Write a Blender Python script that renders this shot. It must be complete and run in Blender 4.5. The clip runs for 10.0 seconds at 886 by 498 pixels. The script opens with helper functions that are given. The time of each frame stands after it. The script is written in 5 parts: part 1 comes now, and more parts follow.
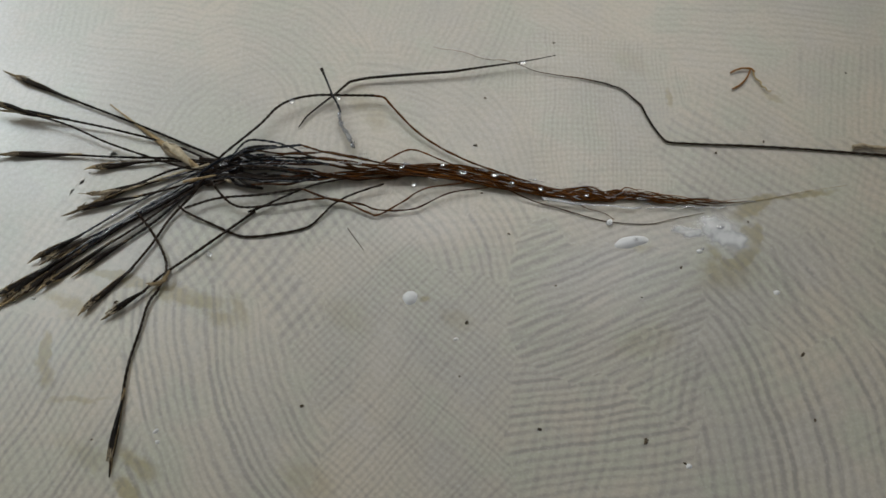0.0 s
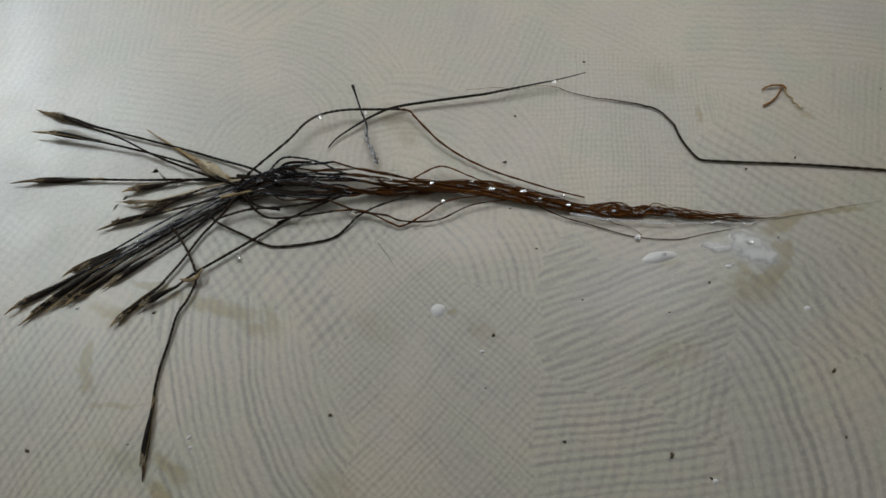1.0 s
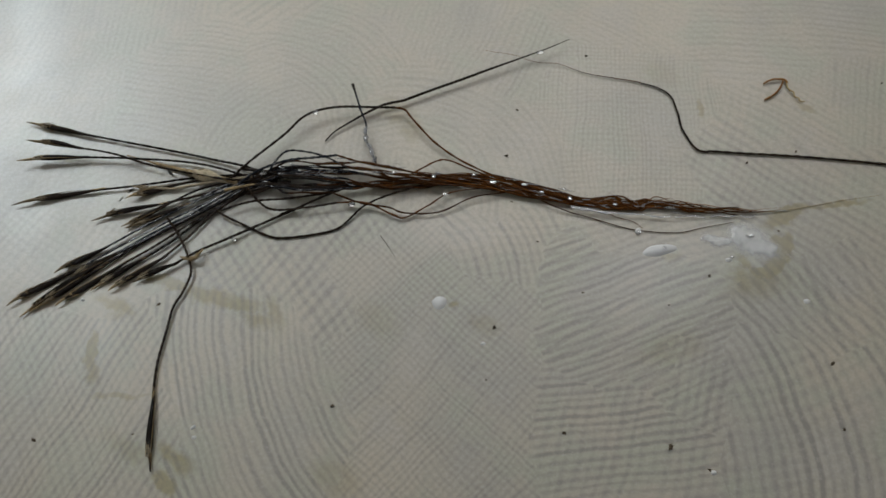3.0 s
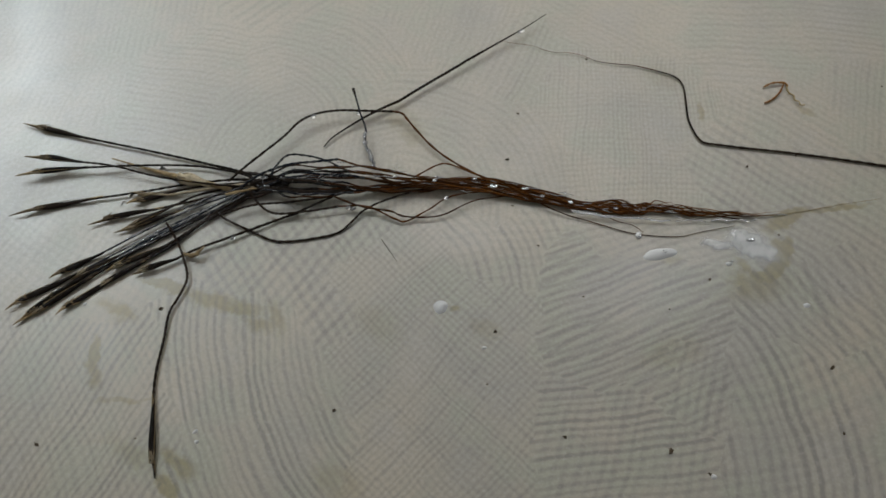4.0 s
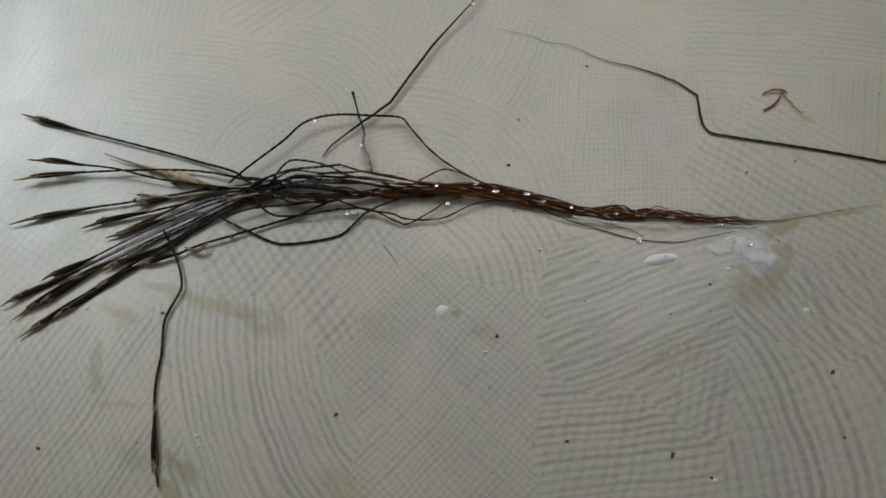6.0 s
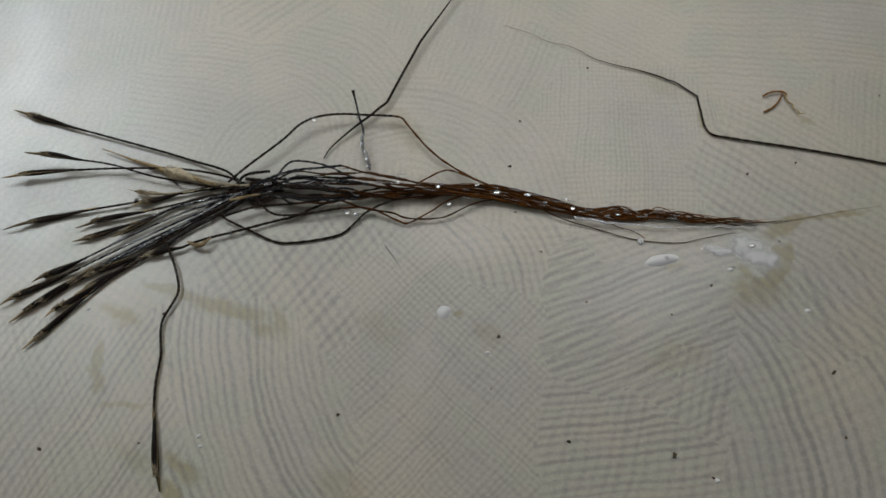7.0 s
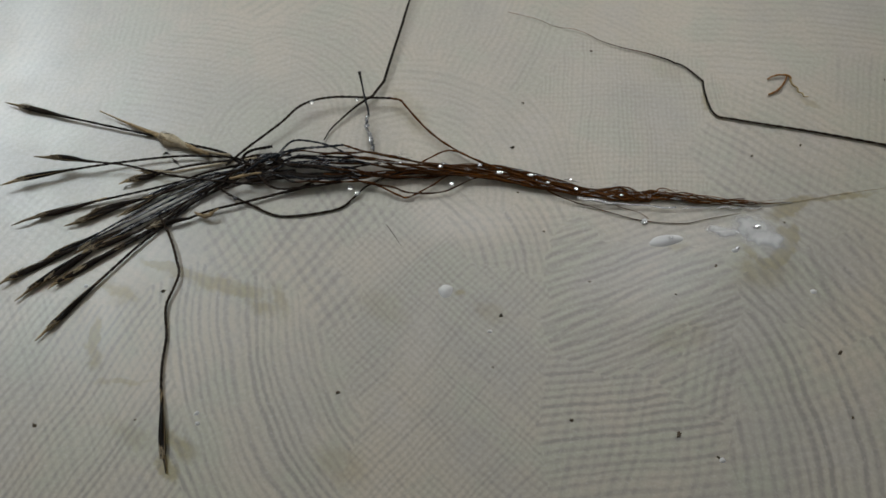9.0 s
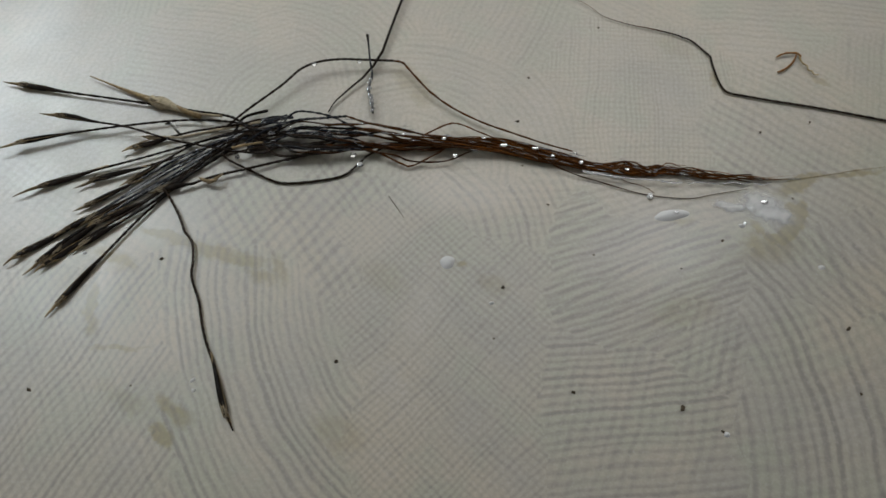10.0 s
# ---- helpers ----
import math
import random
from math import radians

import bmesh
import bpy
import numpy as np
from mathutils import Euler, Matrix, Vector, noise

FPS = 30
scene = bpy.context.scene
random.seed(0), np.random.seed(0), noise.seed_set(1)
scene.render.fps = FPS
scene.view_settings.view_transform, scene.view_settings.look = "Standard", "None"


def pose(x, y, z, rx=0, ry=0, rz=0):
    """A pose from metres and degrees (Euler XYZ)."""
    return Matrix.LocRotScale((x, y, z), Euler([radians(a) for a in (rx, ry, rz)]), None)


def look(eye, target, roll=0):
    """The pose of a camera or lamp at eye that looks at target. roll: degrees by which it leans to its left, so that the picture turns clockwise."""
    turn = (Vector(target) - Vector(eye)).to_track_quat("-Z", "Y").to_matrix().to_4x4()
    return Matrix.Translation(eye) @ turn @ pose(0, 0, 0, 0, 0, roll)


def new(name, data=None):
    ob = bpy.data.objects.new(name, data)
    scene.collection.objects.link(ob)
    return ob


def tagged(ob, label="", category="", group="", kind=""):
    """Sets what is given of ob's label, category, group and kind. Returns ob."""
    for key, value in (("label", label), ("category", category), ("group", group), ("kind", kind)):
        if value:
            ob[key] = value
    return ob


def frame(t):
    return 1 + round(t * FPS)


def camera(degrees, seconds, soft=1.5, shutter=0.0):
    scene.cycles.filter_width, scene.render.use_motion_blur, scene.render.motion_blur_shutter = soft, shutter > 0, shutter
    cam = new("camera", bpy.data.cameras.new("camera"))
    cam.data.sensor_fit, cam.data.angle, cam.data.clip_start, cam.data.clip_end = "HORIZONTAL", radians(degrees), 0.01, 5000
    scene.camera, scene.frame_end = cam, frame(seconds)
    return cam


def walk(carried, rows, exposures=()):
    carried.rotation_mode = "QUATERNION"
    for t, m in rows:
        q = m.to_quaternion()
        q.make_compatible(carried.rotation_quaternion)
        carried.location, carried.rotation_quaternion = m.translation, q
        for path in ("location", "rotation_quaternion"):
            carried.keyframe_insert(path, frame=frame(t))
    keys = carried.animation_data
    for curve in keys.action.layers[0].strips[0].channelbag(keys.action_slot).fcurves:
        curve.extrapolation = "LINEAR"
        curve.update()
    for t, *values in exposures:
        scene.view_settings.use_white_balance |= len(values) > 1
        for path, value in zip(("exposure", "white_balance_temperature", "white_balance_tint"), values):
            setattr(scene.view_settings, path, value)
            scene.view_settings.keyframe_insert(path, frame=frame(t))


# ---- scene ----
# A wet tuft of twisted grass awns on a combed-pattern laminate worktop. Plan lengths are in millimetres.
cam = camera(52.73, 10.0, soft=1.6)
PATH = [
    (0, (-0.00024, -0.04846, 0.10677), (0.00785, 0.03304, -0.0757), 3.72),
    (0.5, (0.00124, -0.04974, 0.10789), (0.00158, 0.03562, -0.07298), -1.08),
    (1, (0.00314, -0.05122, 0.10765), (-0.00081, 0.03661, -0.07199), -3.53),
    (1.5, (0.00436, -0.05217, 0.10766), (-0.00161, 0.03628, -0.07162), -4.62),
    (2, (0.0042, -0.05263, 0.10765), (-0.00159, 0.03594, -0.07157), -4.46),
    (2.5, (0.00404, -0.05239, 0.10787), (-0.00159, 0.03532, -0.07179), -4.37),
    (4, (0.00376, -0.05083, 0.10923), (-0.0018, 0.03481, -0.07142), -4.48),
    (4.5, (0.00419, -0.05185, 0.10902), (-0.00211, 0.03585, -0.07062), -4.84),
    (5, (0.00395, -0.05181, 0.10908), (-0.00199, 0.03606, -0.07048), -4.56),
    (5.5, (0.00334, -0.05169, 0.10933), (-0.0017, 0.03601, -0.07035), -4.04),
    (7, (0.00221, -0.05239, 0.10914), (-0.00148, 0.03658, -0.06994), -3.17),
    (7.5, (0.00177, -0.05302, 0.10863), (-0.00136, 0.03692, -0.06998), -2.74),
    (8, (0.00181, -0.05386, 0.10774), (-0.00145, 0.03722, -0.07029), -2.73),
    (8.5, (0.00125, -0.05424, 0.107), (-0.00123, 0.03649, -0.07122), -2.20),
    (9, (0.00183, -0.05628, 0.10588), (-0.00175, 0.03589, -0.07158), -2.70),
    (9.5, (0.0026, -0.05895, 0.10419), (-0.00213, 0.03489, -0.07237), -2.92),
    (10, (0.00261, -0.06042, 0.10193), (-0.00288, 0.03439, -0.07409), -2.88),
]
walk(cam, [(t, look(eye, target, roll)) for t, eye, target, roll in PATH], exposures=[(0.0, 0.20), (0.7, 0.02), (10.0, -0.02)])

# ---- light ----
world = bpy.data.worlds.new("world")
scene.world = world
world.use_nodes = True
sky = world.node_tree.nodes.new("ShaderNodeTexSky")
sky.sky_type, sky.sun_disc = "NISHITA", False
sky.sun_elevation, sky.sun_rotation = radians(35), radians(120)
backing = world.node_tree.nodes["Background"]
world.node_tree.links.new(sky.outputs[0], backing.inputs[0])
backing.inputs[1].default_value = 0.08

# overcast daylight, all out of view: small bright west window, wide north one, two added openings
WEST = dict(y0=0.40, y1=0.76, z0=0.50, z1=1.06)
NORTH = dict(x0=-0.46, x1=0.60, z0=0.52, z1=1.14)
# high north opening, added only to make glints and brighten the middle
GLINT_OPENING = dict(x0=-0.14, x1=0.72, z0=1.31, z1=1.55)
# large ceiling opening, added as broad fill to soften the shadows
FILL_OPENING = dict(x0=-0.45, x1=1.55, y0=-1.60, y1=0.60)
WALL_X, WALL_Y, CEILING = -0.55, 0.78, 1.7


def opening_lamp(place, aim, wide, high, watts, colour):
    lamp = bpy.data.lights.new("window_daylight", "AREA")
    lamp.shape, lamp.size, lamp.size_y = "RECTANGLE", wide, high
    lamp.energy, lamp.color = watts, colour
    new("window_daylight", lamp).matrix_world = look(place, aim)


opening_lamp((WALL_X - 0.03, 0.58, 0.78), (0.5, 0.58, 0.78), 0.32, 0.52, 6.0, (0.82, 0.93, 1.0))
opening_lamp((0.07, WALL_Y + 0.03, 0.83), (0.07, 0, 0.83), 1.02, 0.58, 2.95, (1.0, 0.95, 0.84))
# added lamp of the high opening, for glints along the tuft
opening_lamp((0.29, WALL_Y + 0.03, 1.43), (0.29, 0, 1.43), 0.82, 0.20, 4.0, (0.95, 0.97, 1.0))
# added fill lamp overhead
opening_lamp((0.55, -0.50, CEILING + 0.03), (0.55, -0.50, 0), 1.96, 2.16, 2.0, (1.0, 0.91, 0.70))

# ---- materials ----
class Nodes:
    """Short forms for building a node tree."""

    def __init__(self, name):
        self.mat = bpy.data.materials.new(name)
        self.mat.use_nodes = True
        self.tree = self.mat.node_tree
        self.bsdf = self.tree.nodes["Principled BSDF"]
        self.out = self.tree.nodes["Material Output"]

    def add(self, kind):
        return self.tree.nodes.new(kind)

    def attribute(self, name):
        n = self.add("ShaderNodeAttribute")
        n.attribute_name = name
        return n

    def put(self, socket, value):
        if isinstance(value, bpy.types.NodeSocket):
            self.tree.links.new(value, socket)
        else:
            socket.default_value = value

    def math(self, op, a, b=0.0, clamp=False):
        n = self.add("ShaderNodeMath")
        n.operation, n.use_clamp = op, clamp
        self.put(n.inputs[0], a)
        self.put(n.inputs[1], b)
        return n.outputs[0]

    def vec(self, op, a, b=(0, 0, 0)):
        n = self.add("ShaderNodeVectorMath")
        n.operation = op
        self.put(n.inputs[0], a)
        self.put(n.inputs[1], b)
        return n.outputs["Value"] if op in ("LENGTH", "DISTANCE", "DOT_PRODUCT") else n.outputs[0]

    def scaled(self, a, s):
        n = self.add("ShaderNodeVectorMath")
        n.operation = "SCALE"
        self.put(n.inputs[0], a)
        self.put(n.inputs["Scale"], s)
        return n.outputs[0]

    def noise(self, vector, scale, detail=2.0, rough=0.5):
        n = self.add("ShaderNodeTexNoise")
        self.put(n.inputs["Vector"], vector)
        n.inputs["Scale"].default_value, n.inputs["Detail"].default_value, n.inputs["Roughness"].default_value = scale, detail, rough
        return n.outputs["Fac"], n.outputs["Color"]

    def ramp(self, value, low, high, to_low=0.0, to_high=1.0):
        n = self.add("ShaderNodeMapRange")
        n.interpolation_type = "SMOOTHSTEP"
        self.put(n.inputs[0], value)
        for k, v in enumerate((low, high, to_low, to_high)):
            self.put(n.inputs[1 + k], v)
        return n.outputs[0]

    def mix(self, fac, a, b):
        n = self.add("ShaderNodeMix")
        n.data_type = "RGBA"
        self.put(n.inputs[0], fac)
        self.put(n.inputs[6], a)
        self.put(n.inputs[7], b)
        return n.outputs[2]

    def bump(self, height, strength, distance):
        n = self.add("ShaderNodeBump")
        n.inputs["Strength"].default_value, n.inputs["Distance"].default_value = strength, distance
        self.put(n.inputs["Height"], height)
        self.put(self.bsdf.inputs["Normal"], n.outputs[0])
        return n.outputs[0]

    def position(self):
        return self.scaled(self.add("ShaderNodeNewGeometry").outputs["Position"], 1000.0)

    def local(self):
        return self.scaled(self.add("ShaderNodeTexCoord").outputs["Object"], 1000.0)


def worktop_material():
    n = Nodes("combed_laminate")
    p = n.position()
    wob = n.noise(p, 0.055, 2.0)[1]
    q = n.vec("ADD", p, n.scaled(n.vec("SUBTRACT", wob, (0.5, 0.5, 0.5)), 3.2))
    fine = n.noise(p, 0.7, 3.0, 0.6)[1]
    q = n.vec("ADD", q, n.scaled(n.vec("SUBTRACT", fine, (0.5, 0.5, 0.5)), 0.46))
    total = None
    for which in ("a", "b"):
        at = n.attribute("comb_" + which)
        info = n.attribute("tooth_" + which)
        sep = n.add("ShaderNodeSeparateXYZ")
        n.put(sep.inputs[0], info.outputs["Vector"])
        period, amount, reach = sep.outputs
        d = n.vec("SUBTRACT", q, at.outputs["Vector"])
        sxy = n.add("ShaderNodeSeparateXYZ")
        n.put(sxy.inputs[0], d)
        flat = n.add("ShaderNodeCombineXYZ")
        n.put(flat.inputs[0], sxy.outputs[0])
        n.put(flat.inputs[1], sxy.outputs[1])
        far = n.vec("LENGTH", flat.outputs[0])
        ang = n.math("ARCTAN2", sxy.outputs[1], sxy.outputs[0])
        across = n.math("DIVIDE", far, period)
        along = n.math("MULTIPLY", ang, reach)
        c = n.add("ShaderNodeCombineXYZ")
        n.put(c.inputs[0], across)
        n.put(c.inputs[1], n.math("MULTIPLY", along, 0.022))
        n.put(c.inputs[2], n.math("MULTIPLY", reach, 0.37))
        streak = n.noise(c.outputs[0], 0.85, 3.0, 0.55)[0]
        drift = n.noise(c.outputs[0], 0.30, 2.0)[0]
        tooth = n.math("SINE", n.math("ADD", n.math("MULTIPLY", across, 6.2832), n.math("MULTIPLY", drift, 9.0)))
        line = n.ramp(n.math("ADD", tooth, n.math("MULTIPLY", n.math("SUBTRACT", streak, 0.5), 1.2)), -0.80, 1.20)
        line = n.math("MULTIPLY", line, n.ramp(streak, 0.25, 0.68, 0.42, 1.0))
        heavy = n.noise(c.outputs[0], 0.42, 2.0, 0.6)[0]
        line = n.math("MULTIPLY", line, n.ramp(heavy, 0.36, 0.62, 0.72, 1.05))
        here = n.noise(p, 0.13 if which == "a" else 0.085, 3.0)[0]
        patchy = n.ramp(here, 0.30, 0.60, 0.66, 1.0) if which == "a" else n.ramp(here, 0.36, 0.60, 0.55, 1.0)
        line = n.math("MULTIPLY", n.math("MULTIPLY", line, amount), patchy)
        total = line if total is None else n.math("ADD", total, line)
    frayed = n.noise(p, 0.9, 3.0, 0.7)[0]
    inside = n.math("ADD", n.attribute("inside").outputs["Fac"], n.math("MULTIPLY", n.math("SUBTRACT", frayed, 0.5), 0.10))
    total = n.math("MULTIPLY", total, n.ramp(inside, 0.0, 0.10, 0.70, 1.0))
    total = n.math("MULTIPLY", total, n.ramp(n.noise(p, 1.0, 3.0, 0.65)[0], 0.30, 0.62, 0.66, 1.10))
    total = n.math("MINIMUM", total, 1.0)
    cloud = n.noise(p, 0.035, 4.0, 0.6)[0]
    base = n.mix(n.ramp(cloud, 0.32, 0.68), (0.438, 0.364, 0.250, 1), (0.322, 0.291, 0.224, 1))
    tint = n.noise(p, 0.09, 3.0, 0.6)[0]
    base = n.mix(n.ramp(tint, 0.45, 0.66, 0.0, 0.75), base, (0.350, 0.342, 0.235, 1))
    base = n.mix(n.ramp(tint, 0.46, 0.28, 0.0, 0.45), base, (0.405, 0.360, 0.300, 1))
    col = n.mix(n.math("MULTIPLY", total, 0.79), base, (0.146, 0.126, 0.090, 1))
    grain = n.noise(p, 1.9, 4.0, 0.7)[0]
    col = n.mix(n.ramp(grain, 0.32, 0.60, 0.22, 0.0), col, (0.15, 0.13, 0.10, 1))
    speck = n.ramp(grain, 0.50, 0.78, 0.0, 0.5)
    col = n.mix(speck, col, (0.42, 0.385, 0.33, 1))
    # dried ochre tide marks left by the water, plus two painted drop shades
    rag = n.vec("ADD", p, n.scaled(n.vec("SUBTRACT", n.noise(p, 0.30, 4.0, 0.65)[1], (0.5, 0.5, 0.5)), 3.2))
    stain_and_shade = None
    for x, y, rx, ry, turn, amount in STAINS_AND_DROP_SHADES:
        m = n.add("ShaderNodeMapping")
        m.vector_type = "TEXTURE"
        n.put(m.inputs[0], rag)
        m.inputs[1].default_value, m.inputs[2].default_value, m.inputs[3].default_value = (x, y, 0), (0, 0, radians(turn)), (rx, ry, 1000)
        s = n.ramp(n.vec("LENGTH", m.outputs[0]), 0.30, 1.0, amount, 0.0)
        stain_and_shade = s if stain_and_shade is None else n.math("MAXIMUM", stain_and_shade, s)
    stain_and_shade = n.math("MULTIPLY", stain_and_shade, n.ramp(n.noise(p, 0.3, 4.0, 0.6)[0], 0.30, 0.62, 0.45, 1.0))
    col = n.mix(n.math("MULTIPLY", stain_and_shade, 2.6, True), col, n.vec("MULTIPLY", col, (0.68, 0.61, 0.31)))
    # where a film of water still lies the surface is glossier, and painted paler
    wet = None
    for x, y, rx, ry, turn, amount in WET:
        m = n.add("ShaderNodeMapping")
        m.vector_type = "TEXTURE"
        n.put(m.inputs[0], rag)
        m.inputs[1].default_value, m.inputs[2].default_value, m.inputs[3].default_value = (x, y, 0), (0, 0, radians(turn)), (rx, ry, 1000)
        s = n.ramp(n.vec("LENGTH", m.outputs[0]), 0.2, 1.15, amount, 0.0)
        wet = s if wet is None else n.math("MAXIMUM", wet, s)
    col = n.mix(n.math("MULTIPLY", wet, 0.16), col, (0.44, 0.44, 0.44, 1))  # sky sheen of the film, painted into the colour
    n.put(n.bsdf.inputs["Base Color"], col)
    dry = n.ramp(n.noise(p, 0.12, 3.0)[0], 0.3, 0.7, 0.34, 0.46)
    n.put(n.bsdf.inputs["Roughness"], n.math("MULTIPLY", dry, n.math("SUBTRACT", 1.0, n.math("MULTIPLY", wet, 0.22))))
    n.put(n.bsdf.inputs["Coat Roughness"], n.math("SUBTRACT", 0.40, n.math("MULTIPLY", wet, 0.08)))
    n.bsdf.inputs["Specular IOR Level"].default_value = 1.0
    n.bsdf.inputs["Coat Weight"].default_value, n.bsdf.inputs["Coat IOR"].default_value = 0.8, 1.8
    n.bump(n.math("ADD", n.math("MULTIPLY", total, -0.6), n.noise(p, 1.6, 3.0)[0]), 0.25, 0.00006)
    return n.mat


def fibre_material(name, dark, light, gloss, streak=1.0, coat=0.0, shine=0.2, islands=False, wet=1.6):
    """Plant fibre: streaks and a fine twist in the strand's own space."""
    n = Nodes(name)
    p = n.local()
    fac = n.noise(p, 0.9 * streak, 4.0, 0.65)[0]
    small = n.noise(p, 6.0, 2.0)[0]
    rnd = n.add("ShaderNodeNewGeometry").outputs["Random Per Island"] if islands else n.add("ShaderNodeObjectInfo").outputs["Random"]
    f = n.ramp(n.math("ADD", n.math("MULTIPLY", fac, 0.8), n.math("MULTIPLY", small, 0.2)), 0.32, 0.68)
    f = n.math("MULTIPLY", n.math("ADD", n.math("MULTIPLY", f, 0.55), 0.45), n.math("ADD", n.math("MULTIPLY", rnd, 0.85), 0.15))
    n.put(n.bsdf.inputs["Base Color"], n.mix(f, (*dark, 1), (*light, 1)))
    n.put(n.bsdf.inputs["Roughness"], n.ramp(small, 0.3, 0.7, gloss, gloss + 0.18))
    n.bsdf.inputs["Specular IOR Level"].default_value = shine
    n.put(n.bsdf.inputs["Coat Weight"], n.ramp(n.noise(p, 1.1, 3.0, 0.6)[0], 0.46, 0.60, 0.12 * coat, coat))  # water clings in short runs
    n.bsdf.inputs["Coat Roughness"].default_value = 0.05
    n.bsdf.inputs["Coat IOR"].default_value = wet
    rough = n.bump(n.math("ADD", small, n.math("MULTIPLY", n.noise(p, 14.0, 2.0)[0], 0.5)), 0.9, 0.00010)
    n.put(n.bsdf.inputs["Coat Normal"], rough)
    return n.mat


def water_material(name, ior, milky, thinning=False):
    """A water skin: Fresnel gloss over what lies below, with white diffuse painted in for caught light."""
    n = Nodes(name)
    gl = n.add("ShaderNodeBsdfGlossy")
    gl.inputs["Roughness"].default_value = 0.06
    tr = n.add("ShaderNodeBsdfTransparent")
    tr.inputs[0].default_value = (1.0, 1.0, 1.0, 1)
    fr = n.add("ShaderNodeFresnel")
    fr.inputs[0].default_value = ior
    mx = n.add("ShaderNodeMixShader")
    n.put(mx.inputs[0], fr.outputs[0])
    n.put(mx.inputs[1], tr.outputs[0])
    n.put(mx.inputs[2], gl.outputs[0])
    # white diffuse stands in for window light caught and reflected by the water
    milk = n.add("ShaderNodeBsdfDiffuse")
    milk.inputs[0].default_value = (0.94, 0.93, 0.90, 1)
    m2 = n.add("ShaderNodeMixShader")
    m2.inputs[0].default_value = milky
    n.put(m2.inputs[1], mx.outputs[0])
    n.put(m2.inputs[2], milk.outputs[0])
    if thinning:  # a shallow puddle thins out to nothing at its rim
        clear = n.add("ShaderNodeBsdfTransparent")
        m3 = n.add("ShaderNodeMixShader")
        n.put(m3.inputs[0], n.ramp(n.math("ADD", n.attribute("deep").outputs["Fac"], n.math("MULTIPLY", n.math("SUBTRACT", n.noise(n.local(), 0.55, 4.0, 0.6)[0], 0.5), 1.6)), 0.05, 1.1))
        n.put(m3.inputs[1], clear.outputs[0])
        n.put(m3.inputs[2], m2.outputs[0])
        n.put(n.out.inputs[0], m3.outputs[0])
        return n.mat
    n.put(n.out.inputs[0], m2.outputs[0])
    return n.mat


def plain_material(name, a, b, scale, rough):
    n = Nodes(name)
    n.put(n.bsdf.inputs["Base Color"], n.mix(n.ramp(n.noise(n.position(), scale, 5.0, 0.6)[0], 0.3, 0.7), (*a, 1), (*b, 1)))
    n.bsdf.inputs["Roughness"].default_value = rough
    n.bump(n.noise(n.position(), scale * 12, 3.0)[0], 0.2, 0.0005)
    return n.mat


WET = (
    (29.16, -4.16, 14.25, 7.5, 20, 0.9),
    (41.71, 0.54, 6.75, 4.5, 0, 1),
    (-1.48, 3.22, 13.5, 4.5, 0, 0.6),
    (-36.83, -1.13, 9.75, 4.5, -20, 0.7),
    (-44.31, -12.33, 3.0, 5.25, 0, 0.5),
)
STAINS_AND_DROP_SHADES = (
    (53.05, 5.95, 7.49, 0.71, 8, 0.50),
    (46.47, 4.23, 3.71, 1.32, -153, 0.70),
    (46.21, -0.14, 2.59, 1.01, -103, 0.80),
    (44.31, -2.68, 3.64, 1.11, -150, 0.70),
    (40.86, -4.98, 5.02, 3.04, -17, 0.30),
    # painted shadow under the elongated water drop
    (30.80, -1.26, 2.17, 0.91, 16, 0.35),
    (-36.32, -3.82, 5.68, 1.32, -20, 0.60),
    (-28.20, -6.51, 6.27, 1.32, -19, 0.55),
    (-44.73, -12.95, 3.27, 0.81, -86, 0.70),
    (-32.52, -27.38, 3.77, 1.42, -44, 0.50),
    (-4.23, 20.28, 4.15, 2.43, -65, 0.25),
    (-21.59, -8.63, 3.95, 1.62, -69, 0.30),
    (-41.98, -8.09, 2.55, 1.42, 22, 0.30),
    (46.83, 4.14, 5.16, 1.42, -155, 0.75),
    (45.32, -0.25, 2.38, 1.32, -75, 0.85),
    (44.56, -2.64, 2.94, 1.42, -130, 0.80),
    (40.14, -2.42, 2.33, 1.01, -51, 0.55),
    (42.32, -3.87, 2.60, 1.21, -16, 0.65),
    (40.09, -5.18, 3.79, 1.62, -81, 0.35),
    (41.54, -5.43, 6.43, 3.44, 14, 0.25),
    (-37.32, -3.47, 4.92, 1.21, -22, 0.60),
    (-29.02, -6.09, 8.42, 1.72, -16, 0.45),
    (-23.76, -9.48, 3.75, 1.42, -21, 0.32),
    (-42.73, -7.06, 4.59, 1.32, -31, 0.42),
    (-45.06, -12.75, 3.12, 1.01, -86, 0.70),
    (-44.69, -15.82, 3.44, 1.52, -71, 0.40),
    (-40.48, -19.45, 4.98, 0.71, 0, 0.32),
    (-38.54, -25.92, 5.28, 1.82, -30, 0.20),
    (-32.02, -27.67, 3.14, 1.72, -39, 0.50),
    (-33.21, -30.28, 2.58, 1.32, -48, 0.62),
    # painted tan caustic beside the round droplet
    (1.97, -7.84, 1.01, 0.81, -23, 0.45),
    (37.90, 22.05, 2.51, 0.81, -87, 0.32),
    (52.49, 21.78, 2.90, 1.01, -32, 0.28),
    (-6.04, 22.30, 4.84, 2.23, -64, 0.22),
    (-12.35, -30.34, 5.07, 3.04, -20, 0.18),
    (5.86, -10.70, 2.97, 2.03, -29, 0.20),
    (29.49, -14.17, 6.69, 2.63, 9, 0.16),
    (-8.14, -9.67, 4.83, 3.04, -35, 0.14),
    (33.17, 28.45, 4.27, 2.63, -40, 0.12),
)
M_TOP = worktop_material()
